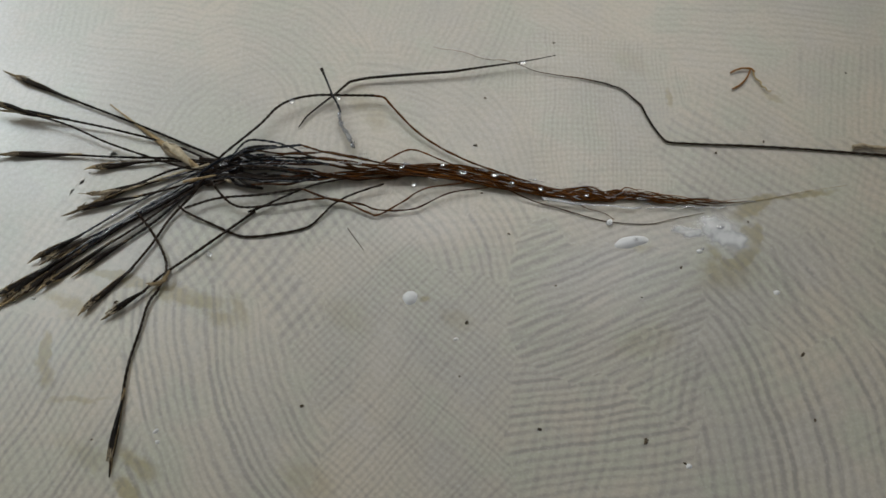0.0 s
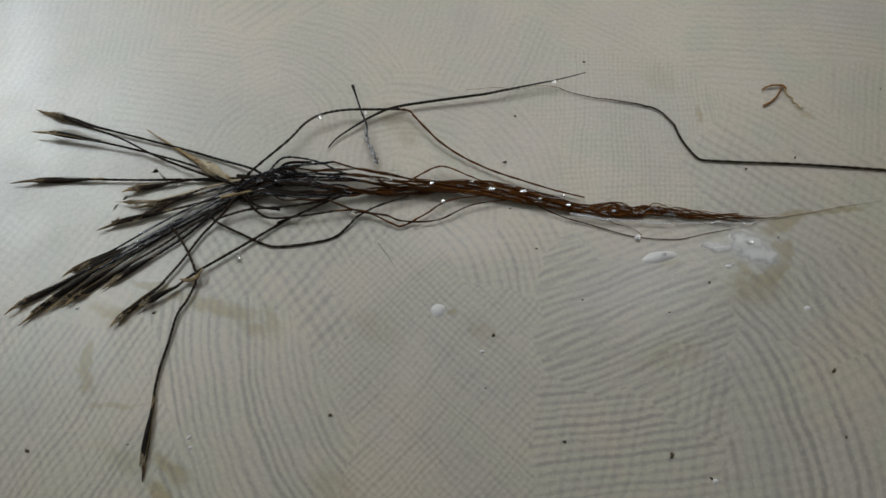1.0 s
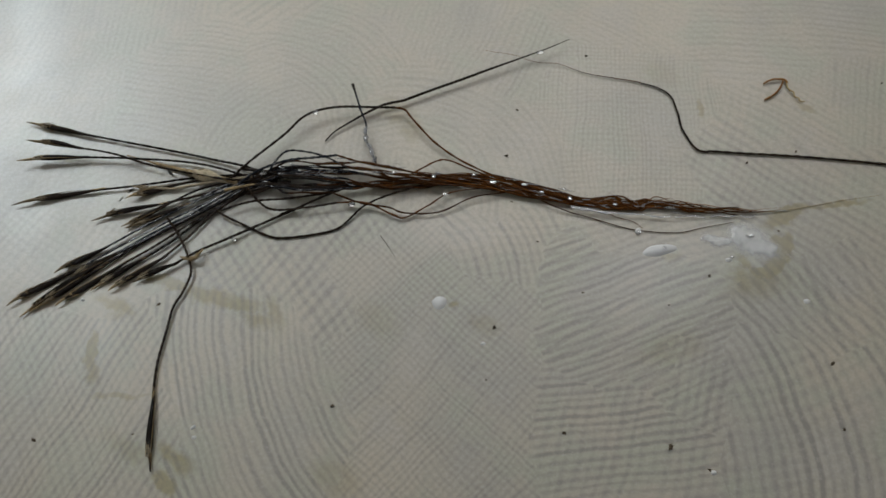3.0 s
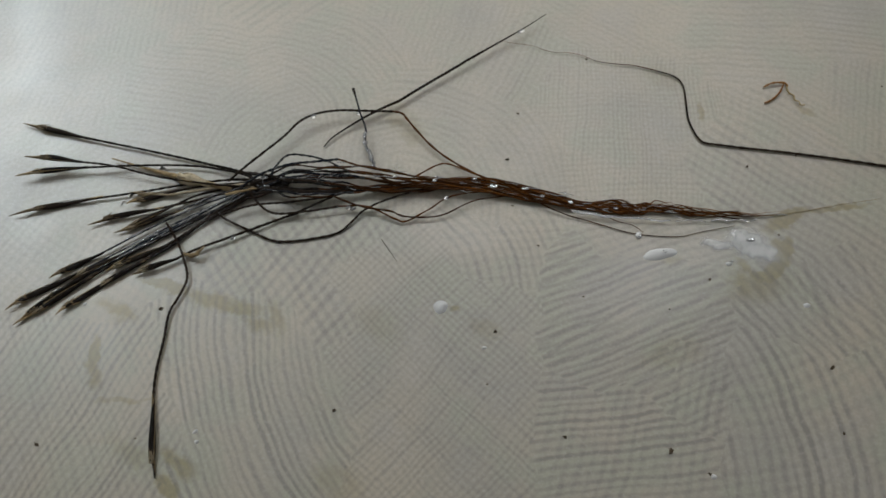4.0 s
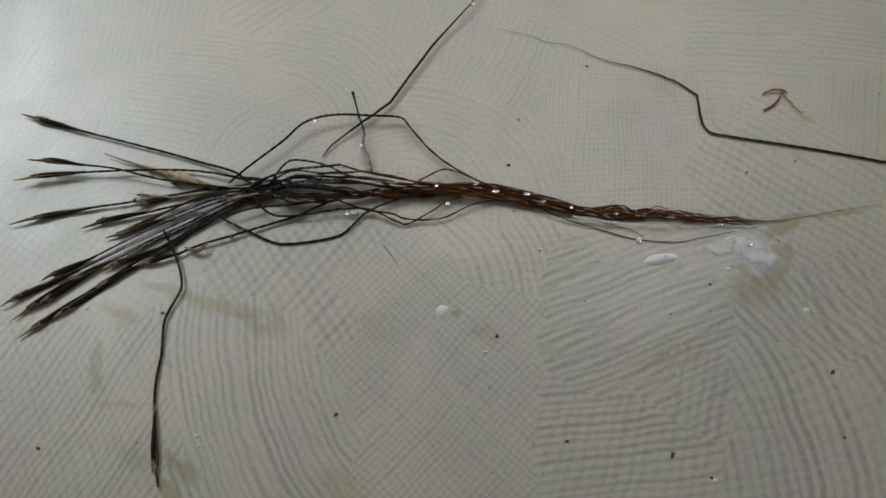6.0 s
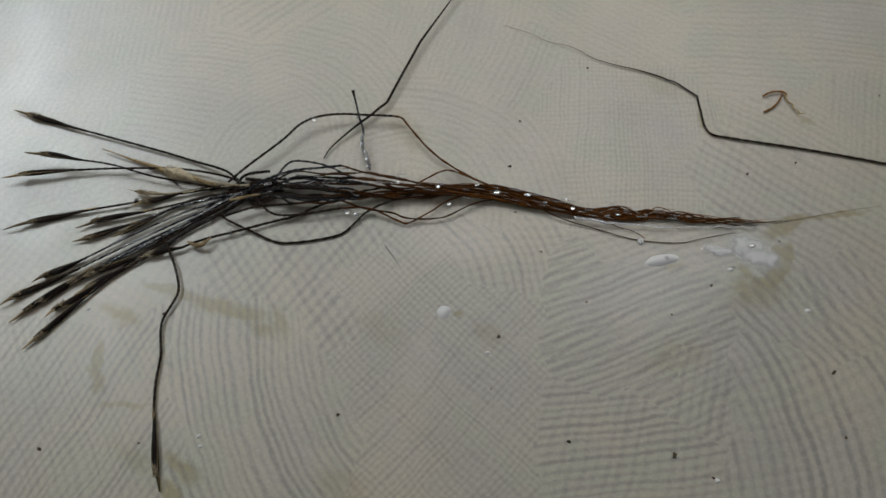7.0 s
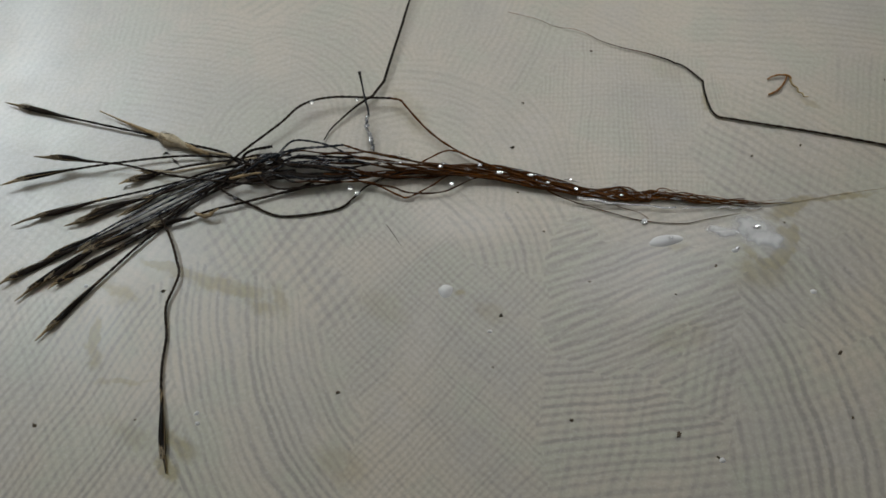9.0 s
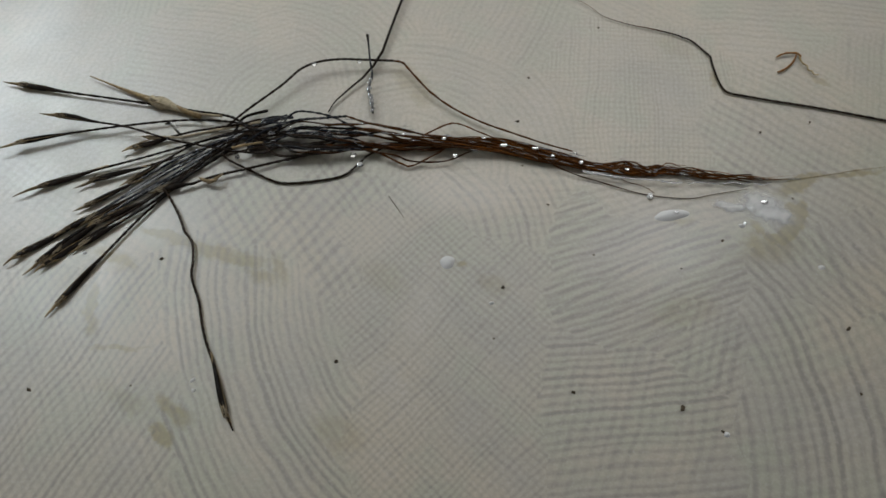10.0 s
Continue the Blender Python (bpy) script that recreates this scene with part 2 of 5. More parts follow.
M_STEM = fibre_material("wet_black_stem", (0.003, 0.0025, 0.002), (0.034, 0.020, 0.011), 0.34, 1.0, 0.45, 0.03)
# blue sky reflection on the wet stems is tinted into this base colour
M_WET = fibre_material("sky_tinted_wet_stem", (0.004, 0.004, 0.006), (0.014, 0.018, 0.026), 0.30, 1.0, 1.0, 0.04, wet=2.0)
M_SEED = fibre_material("dark_seed_husk", (0.004, 0.003, 0.002), (0.028, 0.019, 0.013), 0.32, 0.7, 0.25, 0.05)
M_TIP = fibre_material("straw_callus", (0.040, 0.024, 0.010), (0.50, 0.36, 0.18), 0.4, 2.2, 0.2)
M_BRISTLE = fibre_material("brown_bristle", (0.012, 0.0045, 0.001), (0.170, 0.058, 0.010), 0.24, 0.6, 0.30, 0.05)
M_FIBRE = fibre_material("fine_brown_fibre", (0.012, 0.004, 0.001), (0.240, 0.082, 0.013), 0.20, 0.6, 0.30, 0.05, True)
M_PALE = fibre_material("pale_straw", (0.14, 0.095, 0.052), (0.66, 0.56, 0.38), 0.5)
M_ORANGE = fibre_material("orange_husk", (0.17, 0.065, 0.012), (0.36, 0.17, 0.045), 0.45)
M_STRAW = fibre_material("yellow_straw", (0.20, 0.13, 0.045), (0.48, 0.36, 0.16), 0.4)
M_GREY = fibre_material("grey_hair", (0.10, 0.095, 0.085), (0.22, 0.20, 0.17), 0.5)
M_CRUMB = fibre_material("dark_crumb", (0.04, 0.030, 0.020), (0.17, 0.125, 0.08), 0.7)
M_WATER = water_material("light_whitened_water", 1.8, 0.66)
M_FILM = water_material("thin_water_film", 1.6, 0.55, True)
M_BEAD = water_material("clinging_water", 2.0, 0.10)
M_THREAD = water_material("light_whitened_thread", 2.6, 0.25)
M_WALL = plain_material("painted_plaster", (0.70, 0.67, 0.62), (0.76, 0.73, 0.68), 0.01, 0.8)
M_CEIL = plain_material("white_ceiling_paint", (0.78, 0.77, 0.75), (0.82, 0.81, 0.79), 0.01, 0.85)
M_FLOOR = plain_material("grey_floor", (0.24, 0.22, 0.20), (0.32, 0.30, 0.27), 0.02, 0.5)
M_FRAME = plain_material("white_window_paint", (0.74, 0.74, 0.72), (0.8, 0.8, 0.78), 0.05, 0.4)


# ---- mesh helpers ----
def V(x, y, z=0.0):
    """A point of the plan, from millimetres."""
    return Vector((x, y, z)) * 0.001


def spline(ctrl, steps):
    """Points along a smooth curve through the control points, evenly numbered."""
    pts = [Vector(c) for c in ctrl]
    pts = [2 * pts[0] - pts[1], *pts, 2 * pts[-1] - pts[-2]]
    out = []
    spans = len(pts) - 3
    for i in range(steps + 1):
        u = min(i / steps * spans, spans - 1e-6)
        k, f = int(u), u - int(u)
        a, b, c, d = pts[k:k + 4]
        out.append(0.5 * (2 * b + (c - a) * f + (2 * a - 5 * b + 4 * c - d) * f * f + (3 * b - 3 * c + d - a) * f ** 3))
    return out


def sweep(bm, pts, radius, sides=7, twist=0.0, flat=1.0):
    """A tapered strand along pts; radius(u) in metres; twist in turns of a slightly lobed section."""
    side, rings = Vector((0, 0, 1)), []
    for i, p in enumerate(pts):
        ahead = (pts[min(i + 1, len(pts) - 1)] - pts[max(i - 1, 0)]).normalized()
        side = (side - ahead * side.dot(ahead))
        side = side.normalized() if side.length > 1e-6 else ahead.orthogonal().normalized()
        other = ahead.cross(side)
        u = i / (len(pts) - 1)
        r, turn = radius(u), twist * u * 2 * math.pi
        ring = []
        for k in range(sides):
            a = k / sides * 2 * math.pi
            lobe = 1 + (0.18 * math.cos(2 * (a - turn)) if twist else 0.0)
            ring.append(bm.verts.new(p + side * (math.cos(a) * r * lobe * flat) + other * (math.sin(a) * r * lobe)))
        rings.append(ring)
    for a, b in zip(rings, rings[1:]):
        for k in range(sides):
            bm.faces.new((a[k], a[(k + 1) % sides], b[(k + 1) % sides], b[k])).smooth = True
    bm.faces.new(rings[0][::-1])
    bm.faces.new(rings[-1])


def part(name, bm, material, parent=None, label="", at=None):
    me = bpy.data.meshes.new(name)
    bm.to_mesh(me)
    bm.free()
    me.materials.append(material)
    ob = new(name, me)
    if parent:
        ob.parent = parent
    if at is not None:
        ob.location = at
    if label:
        ob["label"] = label
    return ob


def box(bm, x0, x1, y0, y1, z0, z1):
    bmesh.ops.create_cube(bm, size=1, matrix=Matrix.LocRotScale(((x0 + x1) / 2, (y0 + y1) / 2, (z0 + z1) / 2), None, (x1 - x0, y1 - y0, z1 - z0)))


# ---- room shell ----
def room():
    south, east, low, high, thick = -2.4, 2.6, -0.9, CEILING, 0.12
    x, y = WALL_X, WALL_Y
    a, b, c, d = WEST["y0"], WEST["y1"], WEST["z0"], WEST["z1"]
    bm = bmesh.new()
    box(bm, x - thick, x, south, a, low, high)
    box(bm, x - thick, x, b, y, low, high)
    box(bm, x - thick, x, a, b, low, c)
    box(bm, x - thick, x, a, b, d, high)
    tagged(part("wall_west", bm, M_WALL), "plain painted wall with a small window opening", "wall", kind="structure")
    win = tagged(new("window_1"), "small white framed window letting in daylight", "window", kind="structure")
    for name, dims in (("window_sill", (a, b, c, c + 0.02)), ("window_frame", (a, b, d - 0.02, d)), ("window_frame", (a, a + 0.02, c + 0.02, d - 0.02)), ("window_frame", (b - 0.02, b, c + 0.02, d - 0.02))):
        bm = bmesh.new()
        box(bm, x - 0.09, x - 0.04, *dims)
        part(name, bm, M_FRAME, win)
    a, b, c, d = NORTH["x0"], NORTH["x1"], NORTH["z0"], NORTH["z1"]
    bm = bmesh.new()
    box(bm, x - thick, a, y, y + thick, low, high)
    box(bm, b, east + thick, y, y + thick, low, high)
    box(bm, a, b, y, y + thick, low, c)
    e, f, g, h = GLINT_OPENING["x0"], GLINT_OPENING["x1"], GLINT_OPENING["z0"], GLINT_OPENING["z1"]
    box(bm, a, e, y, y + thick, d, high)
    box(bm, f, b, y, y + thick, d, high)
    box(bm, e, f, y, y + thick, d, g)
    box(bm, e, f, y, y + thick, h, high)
    tagged(part("wall_north", bm, M_WALL), "plain painted wall with a wide window and added small opening", "wall", kind="structure")
    for number, (a, b, c, d), label in ((2, (a, b, c, d), "wide white framed window letting in daylight"), (3, (e, f, g, h), "small high white framed opening added for glints")):
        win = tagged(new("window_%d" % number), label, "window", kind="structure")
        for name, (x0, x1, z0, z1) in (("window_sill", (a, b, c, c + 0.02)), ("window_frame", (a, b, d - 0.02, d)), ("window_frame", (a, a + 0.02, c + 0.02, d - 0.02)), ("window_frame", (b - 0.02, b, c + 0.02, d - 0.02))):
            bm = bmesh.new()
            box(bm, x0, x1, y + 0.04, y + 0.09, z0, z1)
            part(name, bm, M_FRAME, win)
    for name, dims in (("wall_south", (x - thick, east + thick, south - thick, south)), ("wall_east", (east, east + thick, south, y))):
        bm = bmesh.new()
        box(bm, *dims, low, high)
        tagged(part(name, bm, M_WALL), "plain painted wall closing the room", "wall", kind="structure")
    a, b, c, d = FILL_OPENING["x0"], FILL_OPENING["x1"], FILL_OPENING["y0"], FILL_OPENING["y1"]
    bm = bmesh.new()
    box(bm, x - thick, a, south - thick, y + thick, high, high + 0.1)
    box(bm, b, east + thick, south - thick, y + thick, high, high + 0.1)
    box(bm, a, b, south - thick, c, high, high + 0.1)
    box(bm, a, b, d, y + thick, high, high + 0.1)
    tagged(part("ceiling", bm, M_CEIL), "plain white painted ceiling with an opening added for fill light", "ceiling", kind="structure")
    bm = bmesh.new()
    box(bm, x - thick, east + thick, south - thick, y + thick, low - 0.1, low)
    tagged(part("floor", bm, M_FLOOR), "plain grey floor of the room", "floor", kind="structure")


def clip_poly(poly, nx, ny, limit):
    """The part of a polygon where nx * x + ny * y <= limit."""
    out = []
    for (ax, ay), (bx, by) in zip(poly, poly[1:] + poly[:1]):
        da, db = nx * ax + ny * ay - limit, nx * bx + ny * by - limit
        if da <= 0:
            out.append((ax, ay))
        if (da < 0 < db) or (db < 0 < da):
            f = da / (da - db)
            out.append((ax + (bx - ax) * f, ay + (by - ay) * f))
    return out


COMBS = []


def comb(x, y, a, tooth_a, amount_a, b=None, tooth_b=1.0, amount_b=0.0, reach=0.0):
    """A combed patch round (x, y): strokes follow circles round a (and b, where it is crossed)."""
    COMBS.append((x, y, a, (tooth_a, amount_a, math.hypot(a[0] - x, a[1] - y)), b or a, (tooth_b, amount_b, math.hypot((b or a)[0] - x, (b or a)[1] - y))))


def patch(seeds, a, tooth_a, amount_a, b, tooth_b, amount_b):
    """One combed patch that reaches round several places, with the same unbroken strokes."""
    x, y = (sum(s[k] for s in seeds) / len(seeds) for k in (0, 1))
    for sx, sy in seeds:
        COMBS.append((sx, sy, a, (tooth_a, amount_a, math.hypot(a[0] - x, a[1] - y)), b, (tooth_b, amount_b, math.hypot(b[0] - x, b[1] - y))))


def across(x, y, degrees):
    """The far centre for straight strokes that run at that angle."""
    a = radians(degrees + 90)
    return (x + 900 * math.cos(a), y + 900 * math.sin(a))


CORNERS = []


def corner(p):
    """The corner already met at this place, or p itself: neighbours share their corners exactly."""
    for c in CORNERS:
        if abs(c[0] - p[0]) < 0.06 and abs(c[1] - p[1]) < 0.06:
            return c
    CORNERS.append(p)
    return p


def ragged(poly, x, y):
    """A patch's outline with uneven stroke ends; the same along an edge from both sides."""
    poly = [corner(p) for p in poly]
    poly = [p for p, q in zip(poly, poly[1:] + poly[:1]) if p != q]
    out = []
    for a, b in zip(poly, poly[1:] + poly[:1]):
        lo, hi = sorted((a, b))
        rng = random.Random(int(lo[0] * 100) * 7919 + int(hi[1] * 100) * 31 + int(hi[0] * 100))
        far = math.hypot(hi[0] - lo[0], hi[1] - lo[1])
        steps = int(far / 0.8) if far > 4 and -62 < lo[1] + hi[1] < 66 and abs(lo[0] + hi[0]) < 104 else 1
        nx, ny = (hi[1] - lo[1]) / far, -(hi[0] - lo[0]) / far
        mids = []
        high = abs((x - lo[0]) * nx + (y - lo[1]) * ny)
        foot = ((x - lo[0]) * (hi[0] - lo[0]) + (y - lo[1]) * (hi[1] - lo[1])) / far
        most = [0.22 * 0.8 * high / max(abs(foot - far * k / max(steps, 1)), 0.3 * high) for k in range(steps + 1)]
        outs = [0.0] + [rng.uniform(-0.45, 0.45) for _ in range(1, steps)] + [0.0]
        for k in range(1, steps):
            outs[k] = min(max(outs[k], outs[k - 1] - most[k]), outs[k - 1] + most[k])
        for k in range(steps - 1, 0, -1):
            outs[k] = min(max(outs[k], outs[k + 1] - most[k]), outs[k + 1] + most[k])
        for k in range(1, steps):
            d = outs[k]
            mids.append((lo[0] + (hi[0] - lo[0]) * k / steps + nx * d, lo[1] + (hi[1] - lo[1]) * k / steps + ny * d))
        out += [a] + (mids if lo == a else mids[::-1])
    return out


def worktop():
    x0, x1, y0, y1 = -550.0, 800.0, -500.0, 780.0
    rng = random.Random(7)
    near = list(COMBS)
    for i in range(int((x1 - x0) / 30)):
        for j in range(int((y1 - y0) / 30)):
            x, y = x0 + 30 * (i + rng.uniform(0.1, 0.9)), y0 + 30 * (j + rng.uniform(0.1, 0.9))
            if min(math.hypot(x - s[0], y - s[1]) for s in near) > 17:
                arc = rng.random() < 0.4
                turn = rng.uniform(0, 180)
                c = (x + rng.uniform(-30, 30), y - rng.uniform(12, 30)) if arc else across(x, y, turn)
                comb(x, y, c, rng.uniform(1.1, 1.6), rng.uniform(0.4, 0.9), across(x, y, turn + 70), 1.2, rng.choice((0, 0, 0.5)))
    bm = bmesh.new()
    layers = [bm.faces.layers.float_vector.new(k) for k in ("comb_a", "tooth_a", "comb_b", "tooth_b")]
    inside = bm.verts.layers.float.new("inside")
    seeds = np.array([(s[0], s[1]) for s in COMBS])
    for x, y, a, ta, b, tb in COMBS:
        poly = [(max(x0, x - 70), max(y0, y - 70)), (min(x1, x + 70), max(y0, y - 70)), (min(x1, x + 70), min(y1, y + 70)), (max(x0, x - 70), min(y1, y + 70))]
        far = np.hypot(seeds[:, 0] - x, seeds[:, 1] - y)
        if tb[1] == 0:  # the next patch's strokes run on into this one
            other = COMBS[int(np.argsort(far)[1])]
            b, tb = other[2], (other[3][0], 0.42 * other[3][1], other[3][2])
        for k in np.argsort(far)[1:28]:
            sx, sy = seeds[k]
            poly = clip_poly(poly, sx - x, sy - y, (sx * sx + sy * sy - x * x - y * y) / 2)
        if len(poly) > 2:
            poly = ragged(poly, x, y) if abs(x) < 110 and abs(y) < 90 else poly
            mid = bm.verts.new(V(x, y))
            mid[inside] = 1.0
            rim = [bm.verts.new(V(*p)) for p in poly]
            for v in rim:
                near = np.argsort(np.hypot(seeds[:, 0] - v.co.x * 1000, seeds[:, 1] - v.co.y * 1000))[:2]
                v[inside] = 1.0 if COMBS[near[0]][2] == COMBS[near[1]][2] else 0.0
            for v, w in zip(rim, rim[1:] + rim[:1]):
                f = bm.faces.new((mid, v, w))
                for layer, value in zip(layers, ((*a, 0), ta, (*b, 0), tb)):
                    f[layer] = value
    bmesh.ops.remove_doubles(bm, verts=bm.verts, dist=0.00002)
    # slab sides and underside
    lo, hi = V(x0, y0, -30), V(x1, y1, 0)
    c = [bm.verts.new((x, y, z)) for z in (lo.z, hi.z - 0.000006) for x, y in ((lo.x, lo.y), (hi.x, lo.y), (hi.x, hi.y), (lo.x, hi.y))]
    for f in ((3, 2, 1, 0), (4, 5, 6, 7), (0, 1, 5, 4), (1, 2, 6, 5), (2, 3, 7, 6), (3, 0, 4, 7)):
        f = bm.faces.new([c[k] for k in f])
        f[layers[1]] = f[layers[3]] = (1, 0.3, 1)
    tagged(part("worktop", bm, M_TOP), "grey-beige laminate worktop with a printed combed pattern, wet and stained", "worktop", kind="structure")


patch([(-10.6, -2.3), (-6.7, -8.1), (-9.8, -15.1), (-5.3, -21.8), (-7.3, -28.7), (-1.5, -0.9), (1.5, -8.3), (-0.0, -15.2), (6.1, -14.6), (3.5, -22.6), (8.1, -20.5), (6.8, -29.5), (-0.7, -29.5), (7.4, -8.4), (-4.1, -34.1), (5.3, -34.8)], across(-0.4, -18.8, 46.4), 0.83, 0.54, across(-0.4, -18.8, -45.3), 0.86, 0.54)
patch([(17.3, -2.9), (24.7, -3.9), (32.8, -4.4), (18.3, -10.1), (25.5, -11.0), (33.2, -10.4), (20.1, -15.5), (27.1, -16.8)], across(24.9, -9.5, 18.8), 1.09, 0.95, across(24.9, -9.5, 28.7), 1.63, 0.70)
patch([(32.1, -15.7), (32.1, -21.2)], across(32.1, -18.5, 21.1), 1.11, 0.85, across(32.1, -18.5, 73.4), 1.37, 0.55)
patch([(16.1, -22.0), (23.0, -22.1), (15.7, -28.3), (22.4, -29.0), (17.9, -34.9), (29.4, -26.4), (29.4, -31.8), (26.2, -36.9)], across(22.5, -29.1, 6.3), 1.09, 1.00, across(22.5, -29.1, 70.9), 1.45, 0.45)
patch([(40.7, -15.1), (39.1, -23.1), (38.0, -29.9), (46.2, -19.6), (44.7, -28.0), (53.4, -18.3), (51.7, -26.7), (59.0, -24.0), (56.8, -33.4), (40.7, -35.8), (49.2, -35.2)], (4.7, -30.9), 1.42, 1.00, (33.5, 13.3), 1.65, 0.35)
patch([(43.1, -9.0), (45.5, -3.5), (52.3, -2.8), (57.8, -7.7), (50.6, -11.5), (63.2, -12.5), (65.5, -3.0)], across(54.0, -7.2, -51.6), 1.33, 0.90, across(54.0, -7.2, -74.5), 1.87, 0.60)
patch([(40.5, 13.2), (48.8, 11.1), (55.6, 6.5), (59.8, 1.2), (43.3, 5.9), (50.1, 1.4), (65.9, 8.0)], across(52.1, 6.7, -38.2), 1.36, 0.75, across(52.1, 6.7, 64.7), 1.24, 0.30)
patch([(24.6, 2.9), (32.1, 1.8), (38.6, 0.0)], across(31.8, 1.6, 17.2), 1.22, 0.60, across(31.8, 1.6, -42.8), 1.44, 0.30)
patch([(18.2, 10.1), (19.9, 23.3), (26.0, 27.1), (25.1, 17.3), (31.9, 21.0), (29.9, 9.8)], across(25.2, 17.9, -1.5), 0.80, 0.30, across(25.2, 17.9, -93.4), 0.66, 0.42)
patch([(-3.2, 21.0), (5.0, 20.7), (11.0, 17.7), (14.3, 11.1), (8.7, 7.6)], (-5.3, 8.4), 1.16, 0.42, across(7.2, 15.5, -8.5), 1.40, 0.15)
patch([(4.6, 1.6), (9.9, -1.1), (11.6, 4.0)], (-11.9, -8.0), 1.17, 0.80, across(8.7, 1.5, 3.2), 1.36, 0.30)
patch([(-33.7, -7.6), (-27.2, -8.9), (-20.6, -11.8), (-32.0, -15.5), (-24.5, -17.1), (-17.2, -19.4), (-28.9, -23.6), (-21.8, -24.4), (-14.3, -25.9), (-24.8, -29.9), (-17.8, -31.3), (-31.1, -29.1), (-26.9, -35.8), (-17.4, -36.5)], (22.5, -3.8), 1.06, 1.00, across(-24.1, -23.0, -47.5), 1.35, 0.30)
patch([(-27.6, -1.2), (-19.8, -2.2), (-14.9, -8.0), (-13.9, 2.0)], across(-19.0, -2.4, 50.2), 1.49, 0.80, across(-19.0, -2.4, -57.7), 1.35, 0.70)
patch([(-53.0, -13.6), (-45.7, -13.0), (-39.6, -11.5), (-52.0, -22.6), (-45.0, -21.2), (-38.7, -19.8), (-47.2, -28.9), (-40.3, -28.3), (-35.8, -24.9), (-61.0, -18.0), (-58.4, -28.8), (-34.8, -32.4), (-45.9, -35.6)], across(-45.9, -23.2, 61.0), 1.02, 0.90, across(-45.9, -23.2, -63.3), 1.07, 0.35)
patch([(-44.1, -4.2), (-52.5, -0.7), (-58.9, 3.8), (-37.6, -1.0), (-65.1, -0.4)], across(-51.6, -0.5, 59.2), 1.33, 0.35, across(-51.6, -0.5, -30.1), 1.29, 0.20)
comb(9.46, 30.45, across(9.46, 30.45, 64.7), 1.06, 0.40)
comb(-15.22, 31.25, (-27.06, 19.48), 1.12, 0.40)
comb(-25.82, 24.38, (-17.51, 11.65), 0.99, 0.32)
comb(-39.18, 29.92, across(-39.18, 29.92, -11.3), 1.06, 0.36)
comb(-55.73, 30.44, across(-55.73, 30.44, 73.1), 1.06, 0.20)
comb(-55.82, 12.63, across(-55.82, 12.63, 22.6), 1.06, 0.16)
comb(-47.01, 42.13, across(-47.01, 42.13, 90.3), 1.06, 0.28)
comb(46.93, 34.47, across(46.93, 34.47, -5.9), 1.06, 0.40)
comb(62.45, 22.73, across(62.45, 22.73, 76.5), 0.99, 0.40)
comb(50.34, 20.17, across(50.34, 20.17, -37.2), 1.12, 0.40, across(50.34, 20.17, 72.1), 1.05, 0.20)
comb(27.95, 39.46, across(27.95, 39.46, -33.7), 1.06, 0.24)
comb(1.94, 41.5, across(1.94, 41.5, 77.5), 1.06, 0.24)
comb(-10.28, 11.46, across(-10.28, 11.46, 83.1), 0.99, 0.40)
comb(-23.96, 11.81, across(-23.96, 11.81, 22.2), 1.06, 0.24)
comb(61.94, 38.25, across(61.94, 38.25, -8.4), 1.06, 0.36)
comb(-71.24, 25.74, across(-71.24, 25.74, 51.7), 1.06, 0.16)
comb(-53.42, 54.09, across(-53.42, 54.09, 83.0), 1.06, 0.24)
comb(-7.07, 52.26, across(-7.07, 52.26, -38.2), 1.06, 0.24)
comb(42.29, 50.31, across(42.29, 50.31, 10.8), 1.06, 0.32)
room()
worktop()

# ---- the tuft of awns ----
# centre line of the tuft: x, y, half width
CORE = (
    (-27.94, 11.18, 1.50),
    (-24.74, 11.46, 2.25),
    (-21.52, 11.56, 2.70),
    (-17.51, 11.65, 2.77),
    (-13.50, 11.82, 2.62),
    (-9.89, 11.63, 2.40),
    (-6.28, 10.99, 2.17),
    (-1.50, 10.51, 1.80),
    (3.25, 10.38, 1.43),
    (7.20, 10.10, 1.20),
    (11.88, 8.90, 1.20),
    (17.28, 7.61, 1.12),
    (20.74, 7.08, 0.97),
    (23.81, 6.82, 1.27),
    (26.83, 6.05, 0.82),
    (29.53, 6.07, 1.05),
    (34.05, 5.35, 0.95),
    (41.63, 4.99, 0.62),
    (48.60, 5.30, 0.12),
)
MOVES = []


def core(u):
    """Place, sideways direction and half width of the tuft at u (0 at the knot, 1 at the tail)."""
    s = min(max(u, 0), 1) * (len(CORE) - 1) * 0.99999
    k, f = int(s), s - int(s)
    a, b = CORE[k], CORE[k + 1]
    p = V(a[0] + (b[0] - a[0]) * f, a[1] + (b[1] - a[1]) * f)
    d = V(b[0] - a[0], b[1] - a[1]).normalized()
    return p, Vector((-d.y, d.x, 0)), 0.001 * (a[2] + (b[2] - a[2]) * f)


